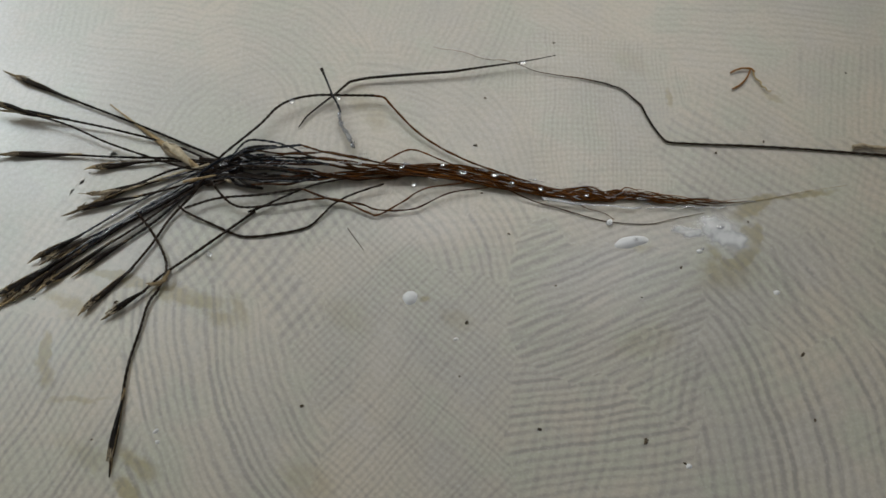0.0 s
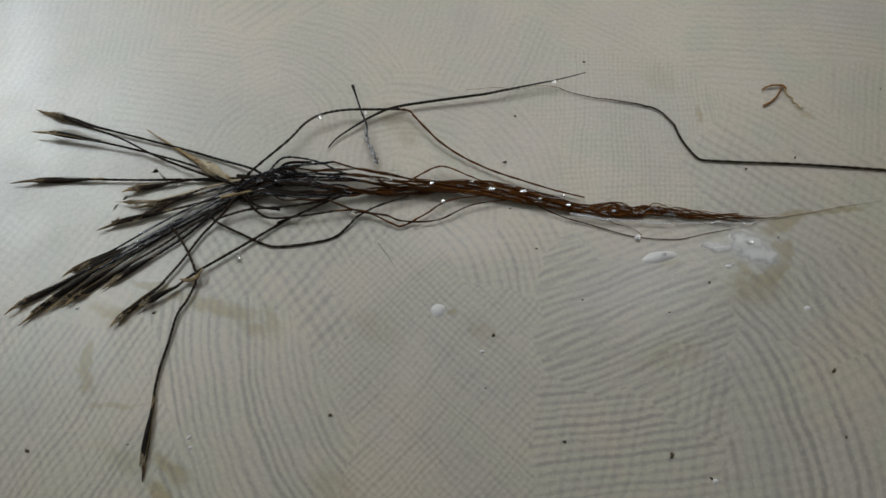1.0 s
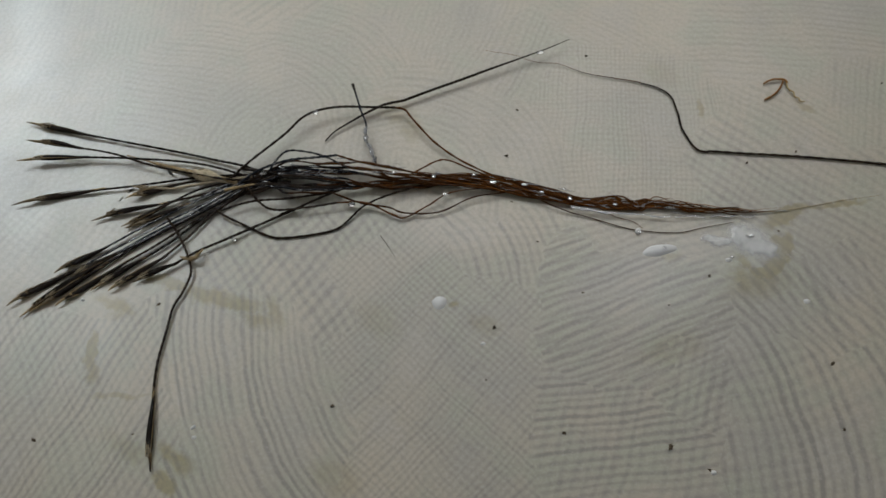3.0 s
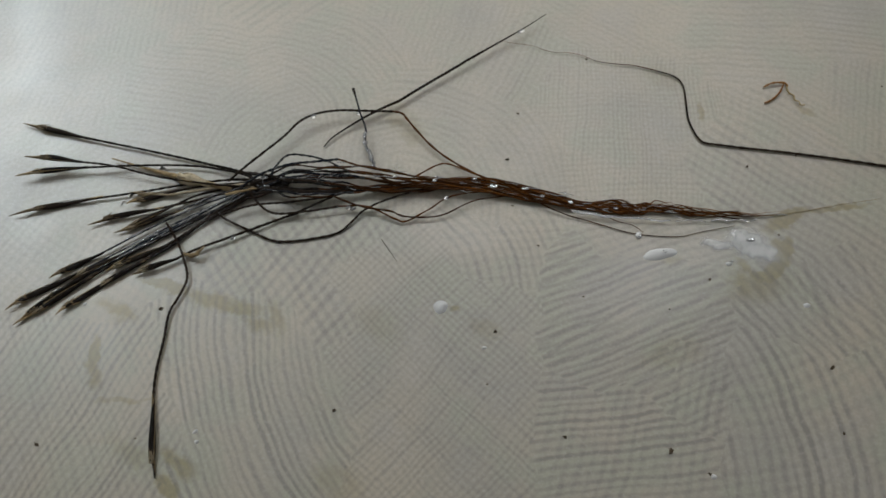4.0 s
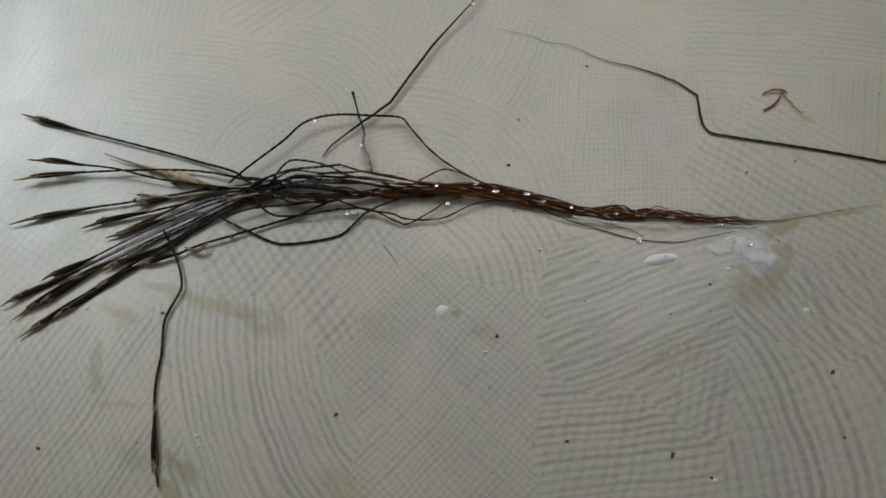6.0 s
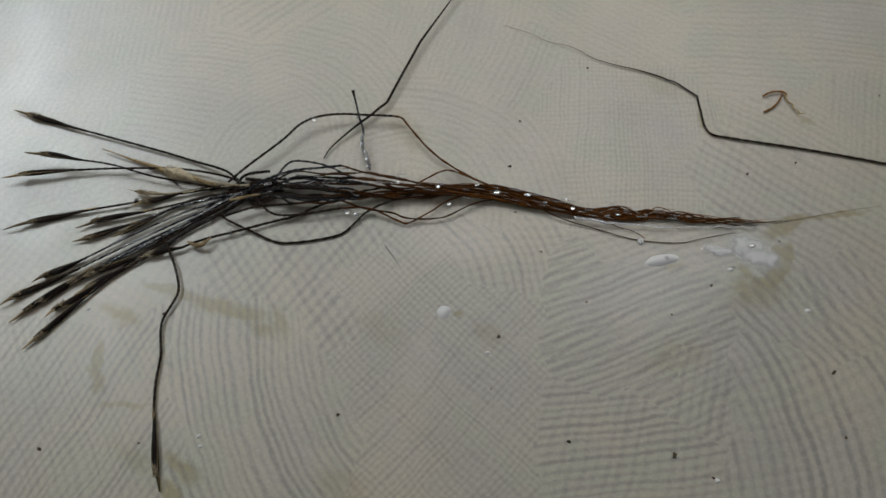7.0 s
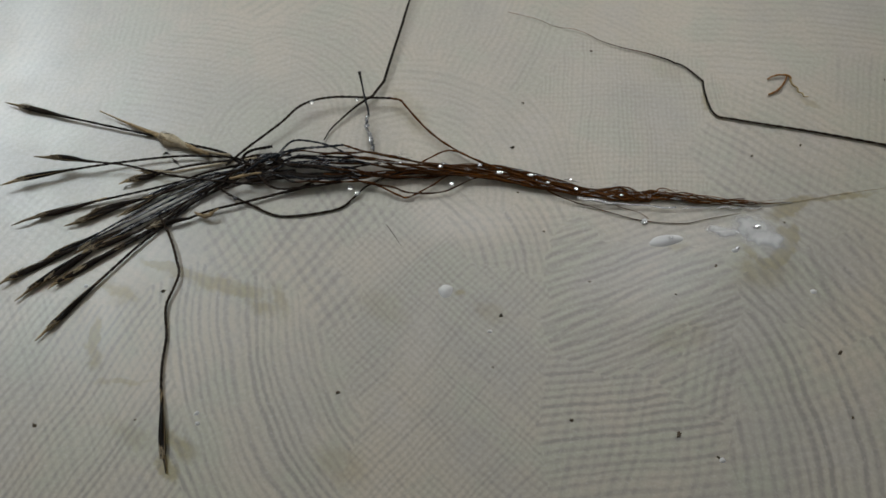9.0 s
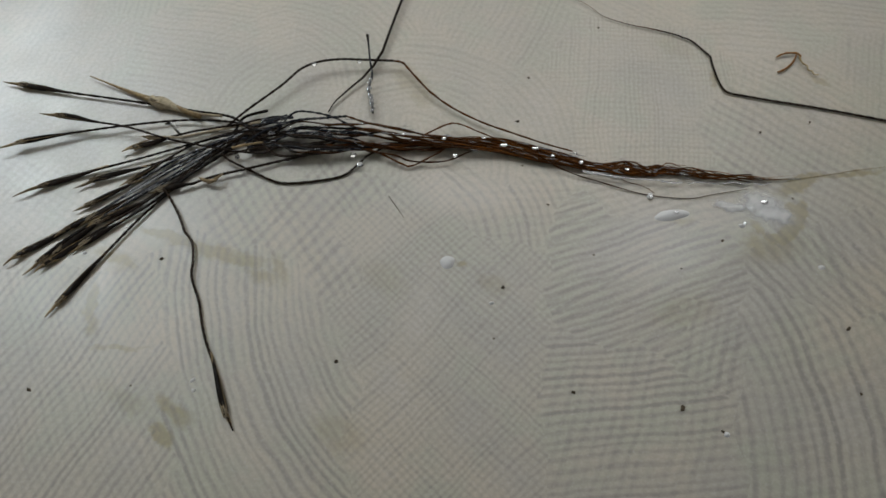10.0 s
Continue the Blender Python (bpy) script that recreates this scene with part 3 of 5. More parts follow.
def strand_points(rng, u0, u1, start=None, steps=200, loose=1.0, lift=0.35):
    """A strand that winds round the tuft's centre line from u0 to u1, leaving from start."""
    lock = random.Random(900 + rng.randrange(8))  # wet strands cling together in a few locks
    r, phi = min(0.95, abs(math.sqrt(lock.random()) * 0.85 + rng.uniform(-0.22, 0.22))), lock.uniform(0, 6.28) + rng.uniform(-0.5, 0.5)
    turns, w1, w2 = lock.uniform(0.9, 2.4) + rng.uniform(-0.2, 0.2), lock.uniform(0, 6.28) + rng.uniform(-0.6, 0.6), rng.uniform(0, 6.28)
    f1, f2 = lock.uniform(1.0, 2.4), rng.uniform(9, 17)
    out = []
    for i in range(steps + 1):
        s = i / steps
        u = u0 + (u1 - u0) * s
        p, side, half = core(u)
        a = phi + turns * 6.28 * (u ** 1.7 + 0.15 * u)
        free = loose * (1 - min(u / 0.5, 1) * 0.75)
        off = r * math.cos(a) + 0.28 * free * math.sin(f1 * u * 6.28 + w1) + (0.04 + 1.3 * max(0, u - 0.62)) * math.sin(f2 * u * 6.28 + w2)
        hgt = max(half * (0.30 + 0.2 * min(u / 0.5, 1) - 0.2 * min(max((u - 0.5) / 0.15, 0), 1)), 0.00014)
        z = 0.00018 + hgt + hgt * 0.92 * r * math.sin(a) + lift * 0.001 * (1 - s) ** 2
        q = p + side * off * half + Vector((0, 0, z))
        if start is not None:
            blend = max(0.0, 1 - u / 0.13)
            q = q.lerp(start + Vector(((u - u0) * 0.062, 0, 0)), blend * blend * (3 - 2 * blend))
        out.append(q)
    return out


def seed_parts(stem, tip, shoulder, neck, rng, girth=0.39, husk=None):
    """The husk, a long dark spindle, and its pale, barbed callus."""
    ahead = (neck - tip)
    sag = Vector((0, 0, 0.0002 * rng.uniform(-1, 1)))
    bm = bmesh.new()
    pts = spline([shoulder - ahead * 0.06, shoulder, shoulder.lerp(neck, 0.5) + sag, neck, neck + ahead * 0.12], 16)
    sweep(bm, pts, lambda u: 0.001 * girth * (0.84 + 0.16 * math.sin(math.pi * min(u / 0.9, 1))) * (1 - 0.58 * max(0, (u - 0.4) / 0.6) ** 1.2), 9, 0.8, 0.85)
    part("seed", bm, husk or M_SEED, stem)
    bm = bmesh.new()
    pts = spline([tip, tip.lerp(shoulder, 0.5) - sag, shoulder, shoulder + ahead * 0.05], 10)
    sweep(bm, pts, lambda u: 0.001 * girth * (0.10 + 0.94 * u ** (1.6 if husk else 0.75)), 7, 0.0, 0.8)
    out = Vector((-ahead.y, ahead.x, 0)).normalized()
    for k in range(rng.randint(3, 6)):
        a = tip.lerp(shoulder, rng.uniform(0.55, 1.0))
        way = (ahead.normalized() * rng.uniform(0.6, 1.0) * 0.0020 + out * rng.choice((-1, 1)) * rng.uniform(0.25, 0.75) * 0.001 + Vector((0, 0, rng.uniform(-0.1, 0.3) * 0.001)))
        sweep(bm, [a, a + way * 0.5, a + way], lambda u: 0.00015 * (1.05 - u), 4)
    lift = out * rng.choice((-1, 1)) * girth * rng.uniform(0.5, 0.9) * 0.001 + Vector((0, 0, girth * rng.uniform(0.4, 0.8) * 0.001))
    f0, f1 = rng.uniform(-0.1, 0.3), rng.uniform(0.7, 1.2)
    sweep(bm, [shoulder.lerp(neck, f0) + lift * 0.9, shoulder.lerp(neck, (f0 + f1) / 2) + lift, shoulder.lerp(neck, f1) + lift * 0.6], lambda u: 0.00008 * (1.1 - u), 4)
    part("callus", bm, M_TIP, stem, "straw-coloured barbed callus tip")
    if rng.random() < 0.65:  # the pale joint between husk and stem
        bm = bmesh.new()
        sweep(bm, [neck - ahead * 0.03, neck + ahead * 0.06, neck + ahead * rng.uniform(0.15, 0.28)], lambda u: 0.001 * girth * (0.56 - 0.14 * u), 7)
        part("collar", bm, M_TIP, stem, "tan joint between seed and stem")
    bm = bmesh.new()
    way = ahead.normalized()
    lean = rng.choice((0.6, 1.2, 2.2, 4.4))
    for k in range(14):
        a = rng.uniform(0, 6.28) if k < 8 else lean + rng.uniform(-0.35, 0.35)
        rim = out * math.cos(a) + Vector((0, 0, abs(math.sin(a)) * 0.85))
        s0 = shoulder + way * rng.uniform(-1.0, 0.1) * 0.001
        s1 = s0 + way * rng.uniform(0.5, 1.3) * 0.001
        g = 0.001 * girth
        sweep(bm, [s0 + rim * g * 0.80, s0.lerp(s1, 0.5) + rim * g * 1.02, s1 + rim * g * (rng.uniform(1.0, 1.35) if k < 8 else rng.uniform(1.5, 2.1))], lambda u: rng.uniform(0.07, 0.10) * 0.001 * (1.15 - u), 4)
    part("hair_tuft", bm, M_PALE, stem, "short cream hairs round the callus")


def awn(seed, pivot, ctrl, rows, label, tail=True, girth=0.37, u1=0.0, stem_mat=None):
    """One awn: ctrl runs from the callus tip over shoulder and neck along the stem to the pivot in the knot; the stem turns about
    the pivot by rows of (seconds, dx, dy, degrees)."""
    rng = random.Random(seed)
    base = V(*pivot)
    thing = tagged(new("grass_awn"), label, "grass awn", "awns of the tuft")
    thing.location = base
    pts = [V(*c) - base for c in ctrl]
    inner = core(0.055)[0] - base + Vector((0, 0.0006 * rng.uniform(-1, 1), 0.0009))
    ends = [inner, core(0.115)[0] - base + Vector((0, 0.0007 * rng.uniform(-1, 0.6), 0.0008))] if inner.x > 0.001 and tail else [-0.0005 * pts[-1].normalized()]
    stem_pts = spline([*pts[2:], Vector((0, 0, 0)), *ends], 160)
    bm = bmesh.new()
    thick = rng.uniform(0.165, 0.21)
    sweep(bm, stem_pts, lambda u: 0.001 * (thick * (0.8 + 0.2 * u)), 8, rng.uniform(13, 18))
    stem = part("stem", bm, stem_mat or M_STEM, thing)
    seed_parts(stem, pts[0], pts[1], pts[2], rng, girth, M_PALE if stem_mat is M_PALE else None)
    if stem_mat is M_WET:  # white slips added in place of highlights on the wet stems
        bm = bmesh.new()
        for k in range(9):
            i = rng.randint(8, 120)
            run = stem_pts[i:i + rng.randint(8, 22)]
            off = Vector((rng.uniform(-0.16, 0.16), rng.uniform(-0.14, 0.14), 0.18)) * 0.001
            wide = rng.uniform(0.035, 0.075)
            sweep(bm, [q + off for q in run], lambda u: 0.001 * wide * math.sqrt(max(0.03, 1 - (2 * u - 1) ** 2)), 6)
        part("water_glint_film", bm, M_THREAD, stem, "white slips standing in for highlights on the stem")
    if tail:
        start, end = rng.uniform(0.11, 0.30), u1 or rng.choice((0.64, 0.74, 0.80, 0.86, 0.90, 0.92, 0.94)) + rng.uniform(0, 0.06)
        pts = [p - base for p in strand_points(rng, 0.0, end, base)]
        cut = int(len(pts) * start / end)
        bm = bmesh.new()
        sweep(bm, pts[:cut + 1], lambda u: 0.001 * thick * (1 - 0.15 * u), 8, 9.0)
        part("column", bm, M_WET if stem_mat is M_WET else M_STEM, thing)
        bm = bmesh.new()
        sweep(bm, pts[cut:], lambda u: 0.001 * thick * (0.80 - 0.44 * u), 6, 4.0)
        part("bristle", bm, M_BRISTLE, thing, "fine brown bristle end")
    MOVES.append((stem, [(t, pose(dx * 0.001, dy * 0.001, 0, 0, 0, turn)) for t, dx, dy, turn in rows]))
    return stem


awn(1, (-27.88, 13.03, 0.94), [(-61.37, 22.88, 0.52), (-58.04, 21.88, 0.52), (-51.81, 20.04, 0.52), (-39.01, 16.61, 0.48), (-33.06, 14.86, 0.45)],
    [(0, 2.83, -0.12, -9.6), (1, 2.36, 0.93, -2.5), (2.5, 1.68, 0.35, 1.9), (4.5, 0.00, 0.00, 0.0), (5.5, -0.48, 0.62, -1.4), (7, -3.03, 1.43, -3.0), (8.5, -3.01, 0.83, -1.1), (9.5, -3.53, 1.37, 2.3), (10, -2.86, 2.07, 5.3)], "black wet grass awn with dark pointed seed lifted off the worktop")
awn(2, (-27.99, 10.66, 1.22), [(-58.80, 15.24, 2.35), (-55.83, 15.25, 2.05), (-51.36, 14.65, 1.75), (-46.11, 14.08, 1.38), (-39.11, 12.39, 0.95)],
    [(0, -0.75, 0.70, -11.9), (1, -0.28, 0.97, -14.2), (2.5, -0.38, 0.59, -6.6), (4.5, 0.00, 0.00, 0.0), (5.5, 0.24, 0.41, 0.4), (7, -1.19, 0.58, -2.8), (8.5, 0.92, -1.63, 0.7), (9.5, 1.66, -2.12, -0.1), (10, 1.37, -1.93, -2.6)], "black wet grass awn with dark pointed seed raised off the worktop", girth=0.40)
awn(3, (-27.42, 12.75, 1.08), [(-60.25, 12.97, 1.21), (-57.17, 13.70, 1.11), (-51.19, 14.27, 0.98), (-43.55, 14.66, 0.78), (-34.61, 14.52, 0.62)],
    [(0, 2.72, -1.33, -17.0), (1, 0.48, -2.09, -18.0), (2.5, 0.04, -1.34, -8.7), (4.5, 0.00, 0.00, 0.0), (5.5, 0.02, -0.10, -0.2), (7, -2.62, 0.44, -0.7), (8.5, -1.73, -0.05, 6.2), (9.5, -2.33, 0.71, 7.9), (10, -2.47, 1.24, 8.1)], "black wet grass awn with dark pointed seed raised off the worktop")
awn(4, (-27.76, 11.88, 1.01), [(-60.29, 6.97, 0.52), (-56.18, 8.13, 0.52), (-49.32, 9.41, 0.52), (-42.23, 10.44, 0.49), (-35.13, 11.64, 0.46)],
    [(0, 3.65, 0.18, -12.6), (1, 0.70, -0.19, -10.6), (2.5, 0.76, 0.05, -3.7), (4.5, 0.00, 0.00, 0.0), (5.5, 0.29, -0.59, -0.3), (7, -1.11, -0.17, 1.8), (8.5, 0.09, -0.76, 5.0), (9.5, 0.48, -0.31, 7.6), (10, 0.19, 0.69, 9.9)], "black grass awn with a dark seed and pale callus")
awn(5, (-27.12, 10.22, 1.01), [(-49.02, 5.44, 0.55), (-46.02, 6.53, 0.55), (-40.04, 7.64, 0.53), (-34.00, 9.04, 0.49), (-30.91, 9.90, 0.46)],
    [(0, 3.55, 0.31, 1.8), (1, 2.27, 0.64, 2.6), (2.5, 1.23, 0.39, 1.3), (4.5, 0.00, 0.00, 0.0), (5.5, -0.54, 0.52, 1.2), (7, -2.14, 0.71, 0.8), (8.5, -1.73, 0.01, 3.7), (9.5, -2.43, 1.02, 7.4), (10, -2.48, 0.76, 7.3)], "dark brown grass awn with a barbed seed")
awn(6, (-26.89, 11.26, 1.08), [(-43.93, 8.61, 0.58), (-42.01, 9.19, 0.58), (-37.36, 10.37, 0.55), (-34.23, 11.04, 0.52), (-31.05, 11.35, 0.48)],
    [(0, 1.02, 1.05, -7.8), (1, 0.16, 1.29, -3.7), (2.5, 0.29, 0.78, 0.8), (4.5, 0.0, -0.0, 0.0), (5.5, 0.14, 0.32, 0.6), (7.5, 0.09, 1.12, 1.7), (9, -1.66, 1.56, 3.2), (10, -1.64, 2.55, 5.8)], "brown grass awn with a short seed")
awn(7, (-27.04, 10.66, 0.86), [(-45.30, 4.26, 0.45), (-42.87, 5.00, 0.45), (-37.75, 6.91, 0.45), (-34.34, 8.36, 0.45), (-31.29, 9.74, 0.44)],
    [(0, 4.32, 1.8, -6.4), (1, 4.32, 2.08, -6.8), (2.5, 2.44, 1.62, 4.5), (4.5, 0.0, -0.0, 0.0), (5.5, -0.15, 0.25, 0.9), (7.5, -6.9, -1.03, -1.3), (9, -6.97, -0.75, 2.6), (10, -6.47, -0.72, 11.9)], "black wet grass awn with dark pointed seed, half hidden", stem_mat=M_WET)
awn(8, (-27.64, 10.08, 0.79), [(-53.14, -2.41, 0.45), (-51.39, -1.36, 0.45), (-47.08, 0.76, 0.45), (-40.60, 4.60, 0.44), (-33.90, 8.00, 0.43)],
    [(0, 3.52, 2.54, 3.8), (1, 2.36, 2.17, 3.4), (2.5, 1.36, 1.23, 2.2), (4.5, 0.0, -0.0, 0.0), (5.5, -0.4, 0.11, -0.3), (7.5, -2.62, -0.05, -0.4), (9, -1.38, 1.28, 3.3), (10, -1.05, 2.42, 9.6)], "black wet grass awn with dark pointed seed low over the worktop", stem_mat=M_WET)
awn(9, (-27.64, 9.84, 0.72), [(-58.20, -6.69, 0.45), (-56.07, -5.17, 0.45), (-49.38, -1.74, 0.45), (-42.62, 2.21, 0.43), (-35.29, 6.26, 0.41)],
    [(0, 3.36, 2.72, 5.9), (1, 0.67, 1.21, 2.9), (2.5, 0.45, 0.74, 1.9), (4.5, 0.0, -0.0, 0.0), (5.5, -0.34, 0.13, -1.0), (7.5, -1.05, 0.66, -0.9), (9, -1.49, 1.2, 1.6), (10, -1.55, 2.07, 7.0)], "black wet grass awn with dark pointed seed low over the worktop", stem_mat=M_WET)
awn(10, (-27.47, 9.52, 0.65), [(-56.83, -8.95, 0.42), (-54.58, -6.90, 0.42), (-48.87, -2.49, 0.42), (-41.74, 1.59, 0.41), (-35.16, 5.11, 0.40)],
    [(0, 3.41, 2.86, 3.7), (1, 1.37, 1.68, 2.6), (2.5, 1.31, 1.29, 1.6), (4.5, 0.0, -0.0, 0.0), (5.5, 0.29, 0.47, -1.2), (7.5, -0.77, 0.75, 0.0), (9, -0.35, 1.87, 2.6), (10, -0.36, 2.92, 7.3)], "black wet grass awn with dark pointed seed low over the worktop", stem_mat=M_WET)
awn(11, (-27.15, 9.37, 0.58), [(-55.89, -9.12, 0.38), (-53.51, -7.40, 0.38), (-47.95, -3.42, 0.38), (-41.65, 0.92, 0.40), (-35.10, 4.67, 0.40)],
    [(0, 3.76, 3.07, 2.6), (1, 3.78, 3.33, 1.9), (2.5, 2.43, 2.04, 0.9), (4.5, 0.00, 0.00, 0.0), (5.5, 0.15, -0.91, 0.1), (7, -2.85, 1.84, 9.9), (8.5, -2.14, 1.05, 12.5), (9.5, -2.84, 3.09, 18.5), (10, -3.14, 2.77, 21.1)], "black wet grass awn with dark pointed seed, hanging lowest")
awn(12, (-26.81, 9.19, 0.58), [(-50.98, -7.85, 0.38), (-49.34, -6.42, 0.38), (-43.16, -2.01, 0.38), (-38.56, 1.11, 0.38), (-33.92, 4.64, 0.38)],
    [(0, 3.36, 2.87, 1.5), (1, 1.77, 1.96, 0.3), (2.5, 0.5, 0.75, -0.6), (4.5, 0.0, -0.0, 0.0), (5.5, -0.35, 0.05, 0.3), (7.5, -1.79, 0.06, -1.3), (9, -1.41, 1.13, 0.2), (10, -3.53, 0.35, 4.1)], "black wet grass awn with dark pointed seed low over the worktop")
awn(13, (-26.96, 9.61, 0.79), [(-45.26, -0.75, 0.48), (-43.69, 0.15, 0.48), (-37.93, 2.43, 0.47), (-34.31, 4.80, 0.45), (-30.68, 7.66, 0.43)],
    [(0, -1.47, -1.93, 22.3), (1, -2.22, -2.42, 21.2), (2.5, -1.64, -1.43, 16.0), (4.5, 0.0, -0.0, 0.0), (5.5, -0.1, 0.24, 0.0), (7.5, -4.65, -1.4, 0.2), (9, -4.09, -0.4, 2.0), (10, -4.06, 0.19, 7.2)], "black grass awn with a dark seed pressed against others")
low_awn = awn(14, (-20.30, 6.63, 0.36), [(-41.60, -1.55, 0.60), (-39.91, -0.91, 0.60), (-36.06, 0.35, 0.60), (-33.13, 1.83, 0.60), (-28.62, 3.45, 0.60)],
    [(0, -0.45, -1.88, 17.8), (1, -0.47, -0.63, 13.3), (2.5, -0.37, -0.36, 7.9), (4.5, 0.0, -0.0, 0.0), (5.5, 0.21, 0.3, -1.2), (7.5, 0.67, 1.01, -5.1), (9, 1.38, 1.96, -4.4), (10, 1.77, 2.61, -4.2)], "long lone grass awn with a dark seed close above the worktop", tail=False)
bm = bmesh.new()
sweep(bm, spline([V(*c) for c in ((-14.91, -5.26, 0.39), (-13.94, -5.68, 0.34), (-12.94, -5.80, 0.54), (-12.24, -5.32, 0.74), (-11.69, -4.55, 0.54))], 30), lambda u: 0.001 * (0.10 + 0.26 * math.sin(math.pi * u)), 7, 2.0, 0.5)
part("husk_curl", bm, M_TIP, low_awn, "curled tan husk caught on the stem")
awn(16, (-27.32, 10.21, 0.86), [(-49.95, -2.75, 0.49), (-48.22, -1.62, 0.49), (-44.29, 0.51, 0.47), (-38.86, 3.41, 0.45), (-33.73, 6.56, 0.44)],
    [(0, 2.25, 1.89, 2.5), (1, 1.19, 1.52, 0.3), (2.5, -0.04, 0.43, 1.9), (4.5, 0.0, -0.0, 0.0), (5.5, -0.58, -0.02, -0.1), (7.5, -2.02, 0.01, 1.8), (9, -0.27, 1.91, 2.0), (10, -0.4, 2.89, 6.6)], "dark seed awn tucked in the lower fan", u1=0.62, stem_mat=M_WET)
awn(17, (-26.66, 9.50, 0.65), [(-47.01, -4.42, 0.36), (-44.95, -2.96, 0.36), (-40.70, -0.37, 0.36), (-36.40, 2.44, 0.37), (-32.83, 5.51, 0.38)],
    [(0, 2.71, 2.52, 5.0), (1, 1.61, 1.89, 3.3), (2.5, 0.12, 0.47, 2.6), (4.5, 0.0, -0.0, 0.0), (5.5, -0.2, 0.16, -0.2), (7.5, -2.84, -0.54, -2.0), (9, -3.82, -0.56, 0.9), (10, -3.92, -0.07, 5.9)], "dark seed awn tucked in the lower fan", u1=0.62)
awn(18, (-27.81, 10.03, 0.72), [(-54.25, -6.59, 0.44), (-52.23, -5.16, 0.44), (-46.77, -1.11, 0.44), (-41.10, 2.52, 0.43), (-34.50, 6.24, 0.41)],
    [(0, 2.59, 2.35, 5.6), (1, 0.74, 1.24, 2.6), (2.5, 0.3, 0.62, 2.4), (4.5, 0.0, -0.0, 0.0), (5.5, -0.2, 0.18, -0.1), (7.5, -1.75, 0.13, 0.4), (9, -0.83, 1.53, 3.3), (10, -0.89, 2.48, 8.4)], "dark seed awn tucked in the lower fan", u1=0.62, stem_mat=M_WET)
awn(19, (-26.41, 10.87, 0.94), [(-44.13, 4.63, 0.54), (-42.27, 5.46, 0.54), (-37.84, 7.87, 0.52), (-34.09, 9.77, 0.48), (-30.59, 10.62, 0.45)],
    [(0, 2.61, 1.56, -2.2), (1, 1.47, 1.55, 0.2), (2.5, 0.38, 0.74, 2.4), (4.5, 0.0, -0.0, 0.0), (5.5, -0.34, 0.18, 0.4), (7.5, -2.09, 0.34, 2.8), (9, -1.62, 1.24, 6.4), (10, -1.77, 2.12, 10.0)], "thin black awn with a narrow seed in the fan", girth=0.32, u1=0.62)
awn(20, (-27.46, 10.55, 1.08), [(-47.97, 16.27, 0.65), (-37.16, 12.64, 0.58), (-33.99, 11.75, 0.54), (-31.43, 11.25, 0.52), (-29.82, 11.04, 0.48)],
    [(0, 3.69, -1.06, -21.1), (1, 3.86, -0.52, -16.3), (2.5, 3.98, -0.07, 1.1), (4.5, 0.0, 0.0, 0.0), (5.5, -0.66, 0.51, -1.4), (7.5, -2.03, 1.68, -4.0), (9, -3.16, 2.96, -7.2), (10, -4.89, 4.57, -5.2)], "dry tan awn with a pale papery husk", girth=0.85, stem_mat=M_PALE, tail=False)
awn(21, (-27.16, 10.96, 1.15), [(-44.14, 10.59, 0.61), (-42.13, 10.08, 0.61), (-38.08, 9.82, 0.58), (-34.94, 10.31, 0.55), (-31.01, 10.98, 0.48)],
    [(0, 0.3, 0.93, 10.8), (1, -0.47, 1.15, 7.6), (2.5, 0.75, 0.83, 2.0), (4.5, 0.0, -0.0, 0.0), (5.5, 0.24, 0.3, 0.2), (7.5, -0.61, 1.06, -1.6), (9, 0.29, 1.84, 2.9), (10, 0.34, 2.92, 4.9)], "thin pale straw awn in the fan", girth=0.24, stem_mat=M_PALE, tail=False)


def single(name, label, category, pieces, base=(0, 0, 0)):
    """A thing of smooth strands: pieces of (part name, control points, radii in mm, material)."""
    thing = tagged(new(name), label, category)
    thing.location = V(*base)
    made = []
    for pname, ctrl, r0, r1, mat, twist in pieces:
        pts = spline([V(*c) - V(*base) for c in ctrl], 24 * len(ctrl))
        bm = bmesh.new()
        sweep(bm, pts, lambda u: 0.001 * (r0 + (r1 - r0) * u * u), 7, twist, 0.7 if mat is M_THREAD else 1.0)
        made.append(part(pname, bm, mat, thing))
    return thing, made


def chain(name, label, category, pieces, group=""):
    """A thing of strands joined end to end: pieces of (part name, control points, radii in mm, material, twist, rows of
    (seconds, x, y, degrees) for the place and turn of its joint, at rest the first piece's or its own first point)."""
    thing = tagged(new(name), label, category, group)
    base = Vector((pieces[0][1][0][0], pieces[0][1][0][1], 0))
    thing.location = base * 0.001
    made = []
    for pname, ctrl, r0, r1, mat, twist, rows in pieces:
        rest = min(rows, key=lambda row: abs(row[0] - 4.5))
        pts = spline([V(x - rest[1], y - rest[2], z) for x, y, z in ctrl], 14 * len(ctrl))
        bm = bmesh.new()
        sweep(bm, pts, lambda u: 0.001 * (r0 + (r1 - r0) * u), 7, twist)
        ob = part(pname, bm, mat, thing)
        MOVES.append((ob, [(t, pose((x - base.x) * 0.001, (y - base.y) * 0.001, 0, 0, 0, turn)) for t, x, y, turn in rows]))
        made.append(ob)
    return thing, made


